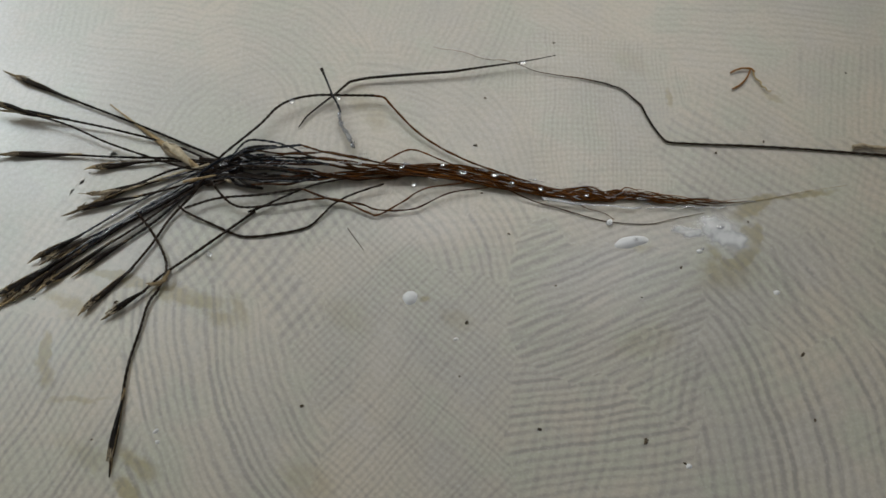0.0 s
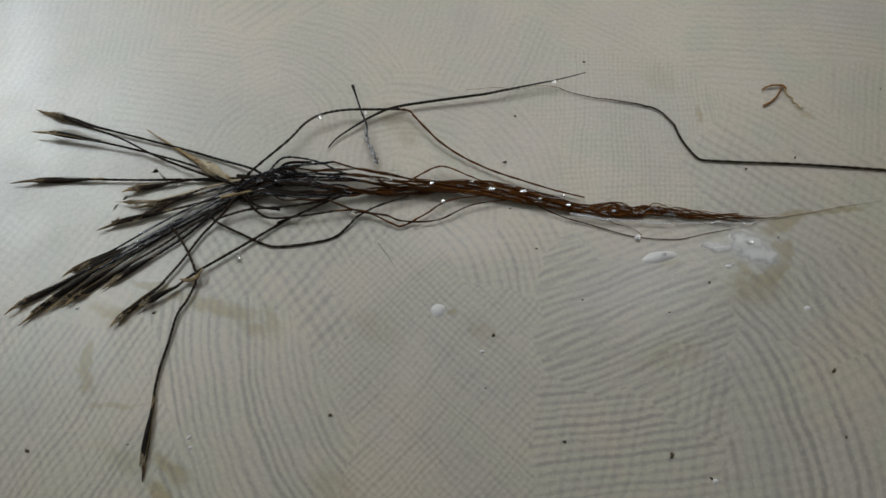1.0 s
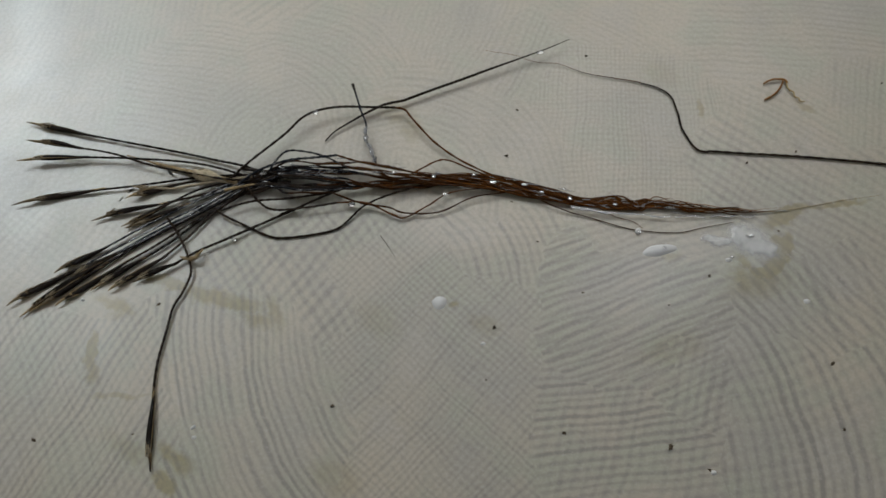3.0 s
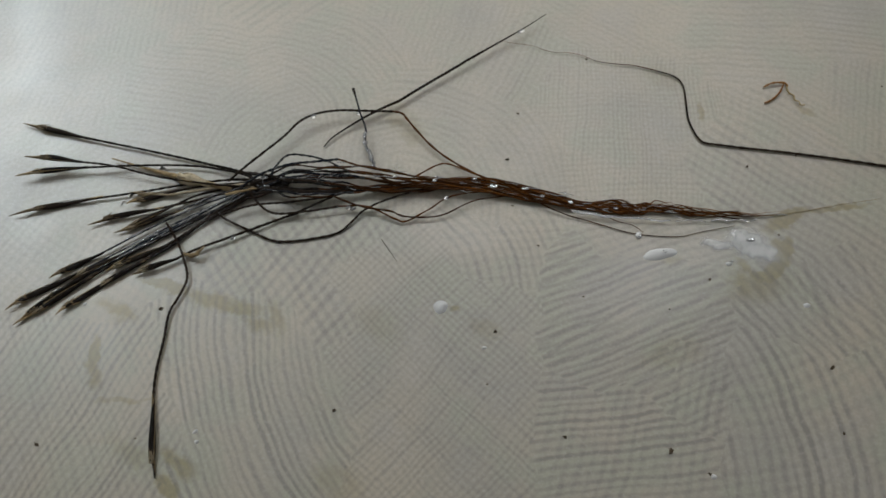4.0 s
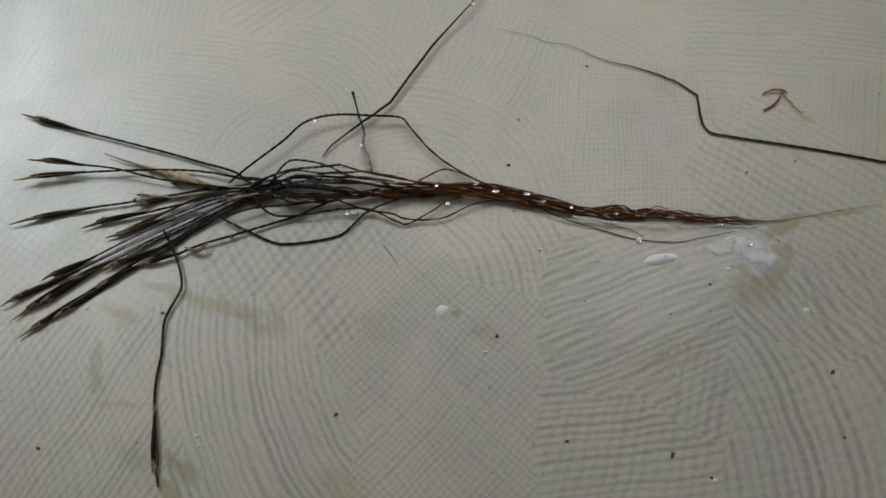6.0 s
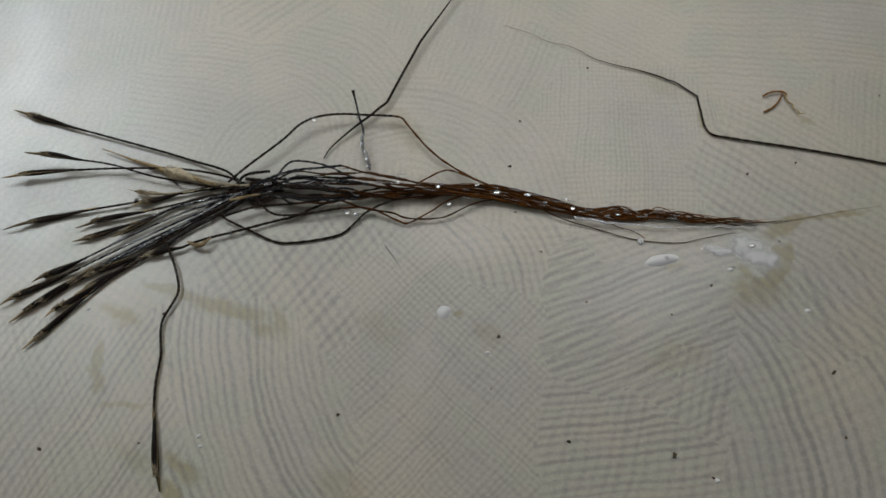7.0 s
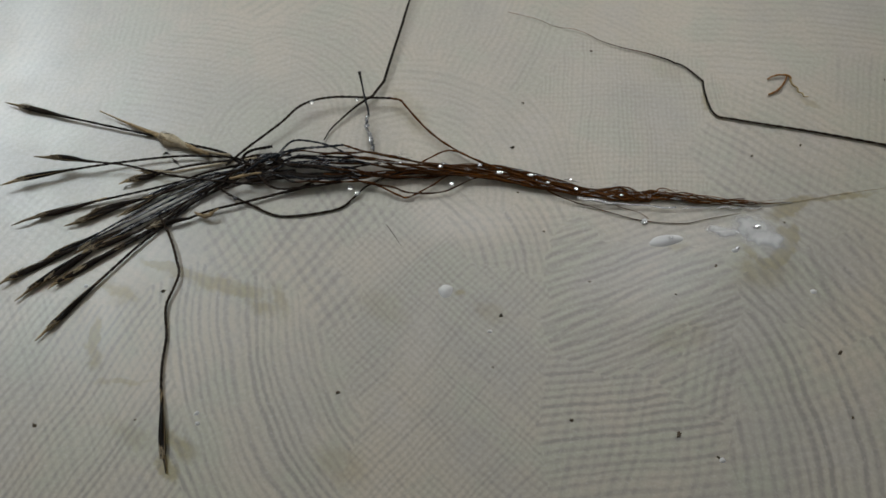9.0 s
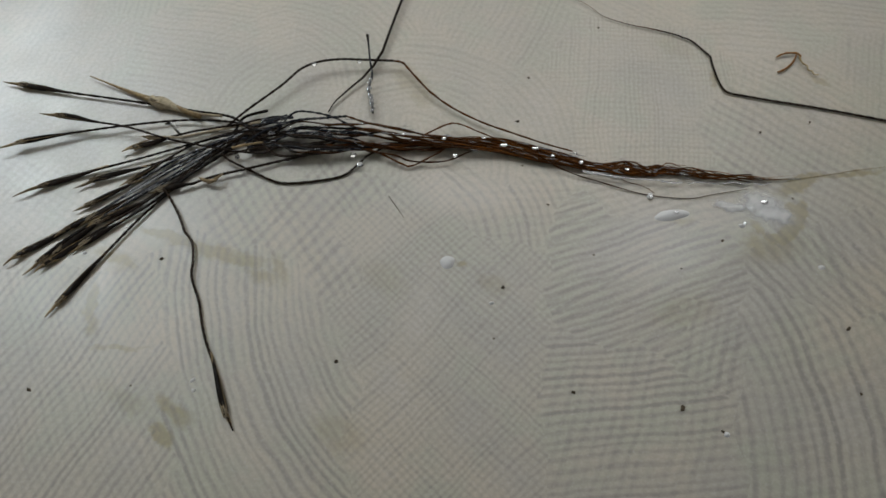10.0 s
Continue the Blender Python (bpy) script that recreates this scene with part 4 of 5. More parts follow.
def film_on(stem, ctrl):
    """A lumpy sleeve of water round a wet stem."""
    rng = random.Random(31)
    pts = spline([V(*c) for c in ctrl], 60)
    bm = bmesh.new()
    for k in range(9):
        i = int(k * 6 + rng.uniform(0, 3))
        run = pts[i:i + rng.randint(7, 13)]
        if len(run) < 5:
            continue
        wide, off = rng.uniform(0.22, 0.36), Vector((rng.uniform(-0.16, 0.16), rng.uniform(-0.05, 0.05), rng.uniform(0.05, 0.16))) * 0.001
        sweep(bm, [q + off for q in run], lambda u: 0.001 * wide * math.sqrt(max(0.03, 1 - (2 * u - 1) ** 2)), 8, 0.0, 0.5)
    part("water_glint_film", bm, M_THREAD, stem, "bright lumps of water round the stem")
    # small beads added to give the stub its sparkle
    for k in range(7):
        bm = bmesh.new()
        size = rng.uniform(0.14, 0.26)
        bmesh.ops.create_uvsphere(bm, u_segments=14, v_segments=9, radius=0.001 * size)
        for f in bm.faces:
            f.smooth = True
        part("glint_bead", bm, M_BEAD, stem, at=pts[int(6 + k * 7.2)] + Vector((rng.uniform(-0.12, 0.12), 0, 0.14)) * 0.001)


bow_awn, _ = single("bowed_awn", "wet black awn bowed out of the tuft in a wide loop", "grass awn", [("column", [(-29.69, 11.63, 1.20), (-27.14, 14.34, 1.20), (-22.56, 18.42, 1.44), (-20.25, 20.98, 1.56), (-17.87, 22.28, 1.56), (-14.60, 22.81, 1.50), (-10.49, 22.68, 1.38), (-6.81, 22.59, 1.20)], 0.17, 0.17, M_STEM, 14), ("bristle", [(-6.81, 22.59, 1.20), (-5.41, 22.20, 1.14), (-4.42, 20.84, 1.08), (-1.47, 17.03, 0.90), (1.73, 14.23, 0.72), (5.66, 11.73, 0.72), (9.53, 9.80, 0.90), (14.13, 7.88, 0.78), (17.95, 6.67, 0.54)], 0.16, 0.1, M_BRISTLE, 6)], (-29.43, 12.17, 0.90))
MOVES.append((bow_awn, [(t, pose(-0.02943 + dx * 0.001, 0.01217 + dy * 0.001, 0.00090, 0, 0, turn)) for t, dx, dy, turn in [(0, 2.8, -0.63, 1.3), (1, 2.08, -0.2, 2.5), (2.5, 1.01, -0.23, 0.9), (4.5, 0.0, 0.0, 0.0), (5.5, -0.07, 0.29, -0.6), (7.5, -0.65, 0.81, -0.7), (9, -0.84, 0.07, 0.4), (10, -1.1, 1.76, 1.1)]]))
low_loop, _ = single("bowed_awn", "black awn sagging below the tuft in a shallow loop", "grass awn", [("column", [(-30.81, 6.85, 1.08), (-29.63, 5.96, 0.72), (-26.42, 4.39, 0.36), (-23.18, 2.82, 0.24), (-20.83, 2.53, 0.20), (-16.97, 2.96, 0.20), (-13.90, 3.75, 0.20), (-12.00, 5.38, 0.36), (-10.45, 6.89, 0.60), (-7.72, 8.20, 0.84), (-3.81, 9.47, 0.96)], 0.165, 0.13, M_STEM, 12)], (-30.53, 6.67, 0.60))
MOVES.append((low_loop, [(t, pose(-0.03053 + dx * 0.001, 0.00667 + dy * 0.001, 0.00060, 0, 0, turn)) for t, dx, dy, turn in [(0, 0.75, -0.9, 0), (1, 0.0, -0.3, 0), (2.5, 0.0, -0.15, 0), (4.5, 0.0, 0.0, 0), (5.5, 0.0, 0.22, 0), (7.5, -0.22, 0.75, 0), (9, -0.38, 1.43, 0), (10, -0.38, 1.95, 0)]]))
mid_loop, _ = single("bowed_awn", "black awn bent below the tuft", "grass awn", [("column", [(-26.68, 10.11, 1.50), (-25.38, 8.37, 1.32), (-23.72, 6.86, 1.08), (-21.75, 6.43, 0.96), (-17.85, 6.79, 0.96), (-13.96, 7.40, 0.96)], 0.17, 0.15, M_STEM, 8), ("bristle", [(-13.96, 7.40, 0.96), (-10.05, 7.34, 0.90), (-6.12, 5.46, 0.60), (-4.57, 5.14, 0.48), (-1.46, 6.85, 0.60), (1.68, 8.68, 0.84), (7.18, 9.48, 0.78)], 0.14, 0.09, M_BRISTLE, 4)], (-26.04, 9.52, 0.60))
MOVES.append((mid_loop, [(t, pose(-0.02604 + dx * 0.001, 0.00952 + dy * 0.001, 0.00060, 0, 0, turn)) for t, dx, dy, turn in [(0, 0.75, -0.9, 0), (1, 0.0, -0.3, 0), (2.5, 0.0, -0.15, 0), (4.5, 0.0, 0.0, 0), (5.5, 0.0, 0.22, 0), (7.5, -0.22, 0.75, 0), (9, -0.38, 1.43, 0), (10, -0.38, 1.95, 0)]]))
low_line, _ = single("bowed_awn", "black awn running straight under the tuft", "grass awn", [("column", [(-30.02, 6.55, 0.96), (-25.81, 7.86, 0.96), (-20.29, 8.24, 1.02), (-14.79, 8.93, 1.14)], 0.16, 0.15, M_STEM, 8), ("bristle", [(-14.79, 8.93, 1.14), (-10.80, 7.25, 1.08), (-6.90, 6.55, 0.90), (-4.56, 5.71, 0.72), (0.10, 5.84, 0.60), (4.79, 7.96, 0.72), (10.28, 8.72, 0.72)], 0.14, 0.08, M_BRISTLE, 4)], (-29.77, 7.09, 0.60))
MOVES.append((low_line, [(t, pose(-0.02977 + dx * 0.001, 0.00709 + dy * 0.001, 0.00060, 0, 0, turn)) for t, dx, dy, turn in [(0, 0.75, -0.9, 0), (1, 0.0, -0.3, 0), (2.5, 0.0, -0.15, 0), (4.5, 0.0, 0.0, 0), (5.5, 0.0, 0.22, 0), (7.5, -0.22, 0.75, 0), (9, -0.38, 1.43, 0), (10, -0.38, 1.95, 0)]]))
lone_back, _ = single("bowed_awn", "thin black awn running out of the tuft's underside", "grass awn", [("column", [(-21.79, 5.92, 0.60), (-20.25, 6.51, 0.60), (-17.17, 7.96, 0.72), (-13.27, 9.53, 0.96), (-8.55, 10.46, 1.02)], 0.16, 0.14, M_STEM, 6)], (-20.25, 6.51, 0.60))
MOVES.append((lone_back, [(t, pose(-0.02025 + dx * 0.001, 0.00651 + dy * 0.001, 0.00060, 0, 0, turn)) for t, dx, dy, turn in [(0, 0.75, -0.9, 0), (1, 0.0, -0.3, 0), (2.5, 0.0, -0.15, 0), (4.5, 0.0, 0.0, 0), (5.5, 0.0, 0.22, 0), (7.5, -0.22, 0.75, 0), (9, -0.38, 1.43, 0), (10, -0.38, 1.95, 0)]]))
single("bowed_awn", "black awn arched over the top of the tuft", "grass awn", [("column", [(-23.66, 12.03, 1.50), (-22.80, 13.74, 1.68), (-21.27, 15.22, 1.80), (-18.59, 14.98, 1.92), (-15.74, 14.07, 1.92), (-12.47, 12.12, 1.80)], 0.15, 0.13, M_WET, 6)], (-23.18, 13.76, 0.60))
single("bowed_awn", "glossy black awn arched along the tuft", "grass awn", [("column", [(-27.82, 10.04, 1.68), (-25.13, 11.94, 2.04), (-21.21, 13.35, 2.28), (-17.23, 13.71, 2.40), (-14.09, 14.08, 2.28)], 0.18, 0.16, M_WET, 8), ("bristle", [(-14.09, 14.08, 2.28), (-10.90, 13.03, 2.04), (-6.16, 12.02, 1.68), (-1.43, 11.19, 1.32)], 0.14, 0.1, M_BRISTLE, 4)], (-27.79, 11.10, 0.60))
single("bowed_awn", "thin brown awn arched above the tuft", "grass awn", [("bristle", [(-5.00, 10.70, 1.08), (-3.03, 11.89, 1.14), (-0.25, 13.43, 1.20), (1.49, 13.48, 1.20), (4.09, 12.29, 1.08), (7.21, 10.82, 0.96)], 0.12, 0.09, M_BRISTLE, 4)], (-3.46, 11.85, 0.60))
single("trailing_bristle", "hair-thin brown bristle trailing in the water", "grass bristle", [("bristle", [(12.57, 8.06, 1.0), (14.84, 6.66, 0.7), (17.87, 5.35, 0.4), (20.14, 4.67, 0.25), (23.12, 3.59, 0.2), (26.84, 2.5, 0.15), (32.09, 2.04, 0.15), (35.19, 2.65, 0.15), (39.85, 3.49, 0.15)], 0.08, 0.035, M_BRISTLE, 3)], (14.07, 7.14, 1.0))
single("trailing_bristle", "hair-thin brown bristle trailing in the water", "grass bristle", [("bristle", [(21.73, 5.85, 0.6), (23.96, 4.56, 0.3), (26.2, 3.86, 0.2), (27.47, 2.8, 0.2)], 0.05, 0.03, M_BRISTLE, 3)], (23.12, 4.73, 1.0))
single("trailing_bristle", "hair-thin pale bristle running on from the tuft's tail", "grass bristle", [("bristle", [(40.01, 4.87, 0.3), (43.45, 4.84, 0.2), (46.94, 5.15, 0.12), (50.07, 5.61, 0.1), (54.79, 6.47, 0.08), (60.27, 7.21, 0.08)], 0.040, 0.012, M_STRAW, 3)], (46.18, 5.09, 0.1))
stub, stub_parts = chain("broken_awn", "short wet awn stub standing up, coated with water", "grass awn", [
    ("column", [(-9.28, 13.61, 1.00), (-9.90, 15.81, 1.10), (-10.60, 17.66, 1.20), (-10.48, 19.83, 1.40), (-11.17, 22.11, 1.80), (-11.58, 23.75, 2.30), (-12.07, 25.62, 2.90)], 0.17, 0.13, M_WET, 6,
     [(0, -7.04, 14.20, 7.6), (1, -8.22, 14.40, 3.8), (2.5, -8.68, 13.73, 3.1), (4, -9.11, 13.34, 1.8), (4.5, -9.28, 13.61, 0.0), (5.5, -9.53, 13.75, 1.0), (7, -10.25, 14.15, -0.9), (8, -10.37, 14.95, -0.6), (8.5, -9.96, 13.76, -1.9), (9.5, -9.98, 14.53, -3.6), (10, -10.65, 15.61, -7.4)]),
    ("tip", [(-11.75, 24.40, 2.51), (-11.92, 25.06, 2.72), (-12.07, 25.62, 2.90), (-12.13, 25.84, 2.97)], 0.12, 0.26, M_SEED, 2,
     [(0, -7.04, 14.20, 7.6), (1, -8.22, 14.40, 3.8), (2.5, -8.68, 13.73, 3.1), (4, -9.11, 13.34, 1.8), (4.5, -9.28, 13.61, 0.0), (5.5, -9.53, 13.75, 1.0), (7, -10.25, 14.15, -0.9), (8, -10.37, 14.95, -0.6), (8.5, -9.96, 13.76, -1.9), (9.5, -9.98, 14.53, -3.6), (10, -10.65, 15.61, -7.4)]),
])
film_on(stub_parts[0], [(0.00, 0.00, 1.00), (-0.62, 2.20, 1.10), (-1.31, 4.05, 1.20), (-1.20, 6.22, 1.40)])
loose_awn, loose_awn_parts = chain("loose_awn", "loose dark awn with a fine pointed tip over the worktop", "grass awn", [
    ("stub_end", [(-16.65, 17.42, 0.30), (-15.55, 18.93, 0.40), (-14.11, 20.12, 0.50), (-12.61, 21.25, 0.60), (-11.07, 22.32, 0.70)], 0.09, 0.17, M_STEM, 6,
     [(0, -14.74, 18.10, 3.8), (1, -15.37, 17.71, -2.3), (2.5, -16.01, 17.81, -4.4), (4, -16.61, 17.38, -2.6), (4.5, -16.65, 17.42, 0.0), (5.5, -16.95, 16.87, 1.5), (7, -17.07, 16.61, 7.1), (8, -17.14, 16.46, 5.8), (8.5, -17.10, 15.91, 7.7), (9.5, -17.34, 16.71, 11.1), (10, -17.09, 16.28, 10.2)]),
    ("bend", [(-11.07, 22.32, 0.70), (-10.54, 22.65, 0.72), (-10.00, 22.97, 0.75), (-9.46, 23.28, 0.78), (-8.91, 23.58, 0.80)], 0.17, 0.19, M_STEM, 3,
     [(0, -9.49, 23.36, 14.3), (1, -9.59, 22.38, -3.0), (2.5, -10.07, 22.27, -3.7), (4, -10.81, 22.02, -1.2), (4.5, -11.07, 22.32, 0.0), (5.5, -11.49, 21.91, 4.4), (7, -12.13, 22.15, 9.2), (8, -12.07, 21.89, 15.9), (8.5, -12.22, 21.51, 9.1), (9.5, -12.80, 22.60, 6.1), (10, -12.46, 22.09, 24.6)]),
    ("bend", [(-8.91, 23.58, 0.80), (-8.25, 23.93, 0.80), (-7.58, 24.26, 0.80), (-6.88, 24.55, 0.80), (-6.19, 24.84, 0.80)], 0.19, 0.20, M_STEM, 3,
     [(0, -7.72, 25.12, -12.7), (1, -7.37, 23.53, -9.5), (2.5, -7.84, 23.39, -16.3), (4, -8.62, 23.24, 1.7), (4.5, -8.91, 23.58, 0.0), (5.5, -9.44, 23.34, 14.5), (7, -10.20, 23.74, 19.3), (8, -10.35, 23.69, 33.3), (8.5, -10.29, 23.10, 33.8), (9.5, -10.80, 24.08, 35.6), (10, -11.02, 24.13, 41.7)]),
    ("column", [(-6.19, 24.84, 0.80), (-3.89, 26.72, 0.85), (-1.55, 28.59, 0.90), (0.82, 30.44, 0.95), (3.17, 32.30, 1.00)], 0.20, 0.19, M_STEM, 9,
     [(0, -4.79, 25.75, -35.2), (1, -4.48, 24.32, -31.4), (2.5, -4.88, 23.84, -22.9), (4, -5.94, 24.58, -4.5), (4.5, -6.19, 24.84, 0.0), (5.5, -7.12, 25.24, 14.1), (7, -8.05, 25.83, 27.5), (8, -8.76, 26.24, 33.6), (8.5, -8.74, 25.66, 36.1), (9.5, -9.32, 26.69, 39.3), (10, -9.83, 26.88, 37.4)]),
    ("column", [(3.17, 32.30, 1.00), (6.09, 34.61, 1.05), (9.02, 36.90, 1.10), (11.92, 39.22, 1.15), (14.70, 41.69, 1.20)], 0.19, 0.05, M_STEM, 9,
     [(0, 7.17, 26.46, -30.2), (1, 7.40, 25.82, -26.8), (2.5, 6.66, 27.06, -21.2), (4, 3.97, 31.30, -5.4), (4.5, 3.17, 32.30, 0.0), (5.5, 0.14, 34.76, 10.1), (7, -3.20, 36.78, 20.9), (8, -5.10, 37.64, 25.9), (8.5, -5.57, 37.21, 33.2), (9.5, -6.80, 38.40, 39.9), (10, -6.92, 38.50, 37.5)]),
])
chain("loose_awn", "long loose awn lying apart, thin and wavy towards its end", "grass awn", [
    ("column", [(76.39, 8.78, 0.25), (71.78, 9.95, 0.25), (67.18, 11.12, 0.25), (62.57, 12.29, 0.25), (57.97, 13.47, 0.25), (53.36, 14.59, 0.25), (48.72, 15.62, 0.25), (44.07, 16.56, 0.25), (39.46, 17.58, 0.25)], 0.17, 0.15, M_STEM, 12,
     [(0, 75.21, 10.75, 7.9), (1, 75.76, 10.37, 7.7), (2.5, 75.53, 10.08, 7.1), (4, 75.81, 9.38, 2.7), (4.5, 76.39, 8.78, 0.0), (5, 76.46, 9.08, -0.7), (5.5, 76.65, 10.13, -0.3), (7, 76.56, 10.28, 0.0), (8, 77.11, 10.31, -0.1), (8.5, 77.30, 10.11, -0.2), (9.5, 76.95, 10.08, -0.5), (10, 77.13, 10.09, -0.5)]),
    ("bend", [(39.46, 17.58, 0.25), (39.14, 17.64, 0.25), (38.84, 17.76, 0.25), (38.55, 17.90, 0.25), (38.28, 18.09, 0.25), (38.08, 18.34, 0.25), (37.92, 18.62, 0.25), (37.79, 18.92, 0.25), (37.66, 19.22, 0.25)], 0.15, 0.14, M_STEM, 3,
     [(0, 37.43, 14.40, 8.7), (1, 38.00, 14.17, 12.9), (2.5, 37.80, 14.23, 12.5), (4, 38.52, 16.44, 7.3), (4.5, 39.46, 17.58, 0.0), (5, 39.65, 18.35, -2.0), (5.5, 39.77, 19.11, 2.5), (7, 39.63, 19.06, -5.9), (8, 40.21, 19.19, -1.0), (8.5, 40.41, 19.06, 6.3), (9.5, 40.10, 19.19, 2.4), (10, 40.28, 19.21, -1.4)]),
    ("bend", [(37.66, 19.22, 0.25), (37.55, 19.52, 0.25), (37.45, 19.83, 0.25), (37.35, 20.14, 0.25), (37.25, 20.45, 0.25), (37.16, 20.76, 0.25), (37.08, 21.08, 0.25), (37.01, 21.40, 0.25), (36.95, 21.72, 0.25)], 0.14, 0.14, M_STEM, 3,
     [(0, 35.40, 15.74, 9.0), (1, 35.88, 15.36, 12.0), (2.5, 35.68, 15.44, 8.4), (4, 36.53, 17.83, 1.0), (4.5, 37.66, 19.22, 0.0), (5, 37.91, 20.05, -0.1), (5.5, 37.90, 20.67, -9.5), (7, 38.01, 20.87, -12.4), (8, 38.44, 20.86, -6.8), (8.5, 38.44, 20.49, -4.9), (9.5, 38.23, 20.75, -8.4), (10, 38.53, 20.89, -5.4)]),
    ("bend", [(36.95, 21.72, 0.25), (36.90, 22.04, 0.25), (36.86, 22.36, 0.25), (36.83, 22.68, 0.25), (36.81, 23.01, 0.25), (36.79, 23.33, 0.25), (36.78, 23.66, 0.25), (36.78, 23.98, 0.25), (36.78, 24.31, 0.25)], 0.14, 0.14, M_STEM, 3,
     [(0, 34.31, 18.10, 13.6), (1, 34.66, 17.66, 11.8), (2.5, 34.62, 17.81, 5.1), (4, 35.77, 20.32, -2.9), (4.5, 36.95, 21.72, 0.0), (5, 37.21, 22.55, -1.5), (5.5, 37.61, 23.25, -4.4), (7, 37.85, 23.47, 0.0), (8, 38.03, 23.42, 2.7), (8.5, 37.95, 23.04, -2.9), (9.5, 37.89, 23.32, -2.0), (10, 38.05, 23.44, 2.0)]),
    ("bend", [(36.78, 24.31, 0.25), (36.78, 24.63, 0.25), (36.78, 24.96, 0.25), (36.79, 25.28, 0.25), (36.79, 25.61, 0.25), (36.78, 25.93, 0.25), (36.79, 26.26, 0.25), (36.80, 26.58, 0.25), (36.81, 26.91, 0.25)], 0.14, 0.12, M_STEM, 3,
     [(0, 33.53, 20.57, 40.1), (1, 33.97, 20.16, 35.6), (2.5, 34.22, 20.37, 20.0), (4, 35.73, 22.91, -0.4), (4.5, 36.78, 24.31, 0.0), (5, 37.10, 25.15, -2.0), (5.5, 37.64, 25.84, 44.4), (7, 37.68, 26.06, 48.0), (8, 37.74, 26.00, 39.4), (8.5, 37.91, 25.64, 38.2), (9.5, 37.82, 25.92, 41.5), (10, 37.79, 26.03, 37.7)]),
    ("bend", [(36.81, 26.91, 0.25), (36.81, 27.23, 0.25), (36.81, 27.56, 0.25), (36.79, 27.88, 0.25), (36.73, 28.20, 0.25), (36.66, 28.52, 0.25), (36.55, 28.82, 0.25), (36.40, 29.11, 0.25), (36.18, 29.35, 0.25)], 0.12, 0.12, M_STEM, 3,
     [(0, 31.87, 22.58, 43.3), (1, 32.47, 22.28, 48.7), (2.5, 33.35, 22.82, 36.6), (4, 35.78, 25.51, 6.1), (4.5, 36.81, 26.91, 0.0), (5, 37.22, 27.74, -5.0), (5.5, 35.84, 27.72, 42.7), (7, 35.76, 27.81, 44.9), (8, 36.11, 28.03, 39.4), (8.5, 36.32, 27.70, 42.5), (9.5, 36.11, 27.88, 41.2), (10, 36.22, 28.10, 38.9)]),
    ("bend", [(36.18, 29.35, 0.25), (35.89, 29.59, 0.25), (35.56, 29.77, 0.25), (35.22, 29.92, 0.25), (34.87, 30.05, 0.25), (34.51, 30.17, 0.25), (34.16, 30.28, 0.25), (33.80, 30.40, 0.25), (33.44, 30.52, 0.25)], 0.12, 0.10, M_STEM, 3,
     [(0, 29.74, 23.93, 2.4), (1, 30.22, 23.43, 5.9), (2.5, 31.39, 24.42, 2.2), (4, 34.90, 27.88, -3.5), (4.5, 36.18, 29.35, 0.0), (5, 36.82, 30.24, -7.6), (5.5, 33.73, 29.09, -5.0), (7, 33.60, 29.11, -5.2), (8, 34.07, 29.52, -4.6), (8.5, 34.21, 29.08, -4.8), (9.5, 34.03, 29.31, -6.6), (10, 34.20, 29.61, -1.3)]),
    ("bristle", [(33.44, 30.52, 0.25), (32.97, 30.67, 0.25), (32.49, 30.82, 0.25), (32.01, 30.96, 0.25), (31.53, 31.10, 0.25), (31.05, 31.22, 0.25), (30.56, 31.34, 0.25), (30.07, 31.44, 0.25), (29.58, 31.52, 0.25)], 0.10, 0.07, M_BRISTLE, 3,
     [(0, 26.95, 24.98, 2.7), (1, 27.38, 24.31, 3.5), (2.5, 28.61, 25.48, 3.6), (4, 32.23, 29.21, -3.0), (4.5, 33.44, 30.52, 0.0), (5, 34.25, 31.75, 0.1), (5.5, 31.10, 30.49, -7.0), (7, 30.97, 30.52, -4.0), (8, 31.43, 30.90, -2.9), (8.5, 31.58, 30.47, -4.1), (9.5, 31.44, 30.78, -2.9), (10, 31.49, 30.84, -0.9)]),
    ("bristle", [(29.58, 31.52, 0.25), (28.83, 31.63, 0.25), (28.09, 31.73, 0.25), (27.35, 31.85, 0.25), (26.61, 31.99, 0.25), (25.88, 32.15, 0.25), (25.16, 32.34, 0.25), (24.46, 32.61, 0.25), (23.80, 32.97, 0.25)], 0.07, 0.04, M_BRISTLE, 3,
     [(0, 23.04, 25.80, -3.3), (1, 23.46, 25.07, -6.7), (2.5, 24.69, 26.23, -5.7), (4, 28.42, 30.41, 1.3), (4.5, 29.58, 31.52, 0.0), (5, 30.38, 32.75, 1.4), (5.5, 27.38, 31.97, -11.2), (7, 27.19, 31.79, -11.8), (8, 27.62, 32.10, -9.1), (8.5, 27.79, 31.75, -11.5), (9.5, 27.63, 31.98, -12.7), (10, 27.64, 31.90, -11.2)]),
    ("bristle", [(23.80, 32.97, 0.25), (22.31, 33.82, 0.25), (20.70, 34.37, 0.25), (19.00, 34.52, 0.25), (17.38, 35.05, 0.25), (15.89, 35.89, 0.25), (14.29, 36.46, 0.25), (12.62, 36.85, 0.25), (10.98, 37.33, 0.25)], 0.04, 0.02, M_BRISTLE, 3,
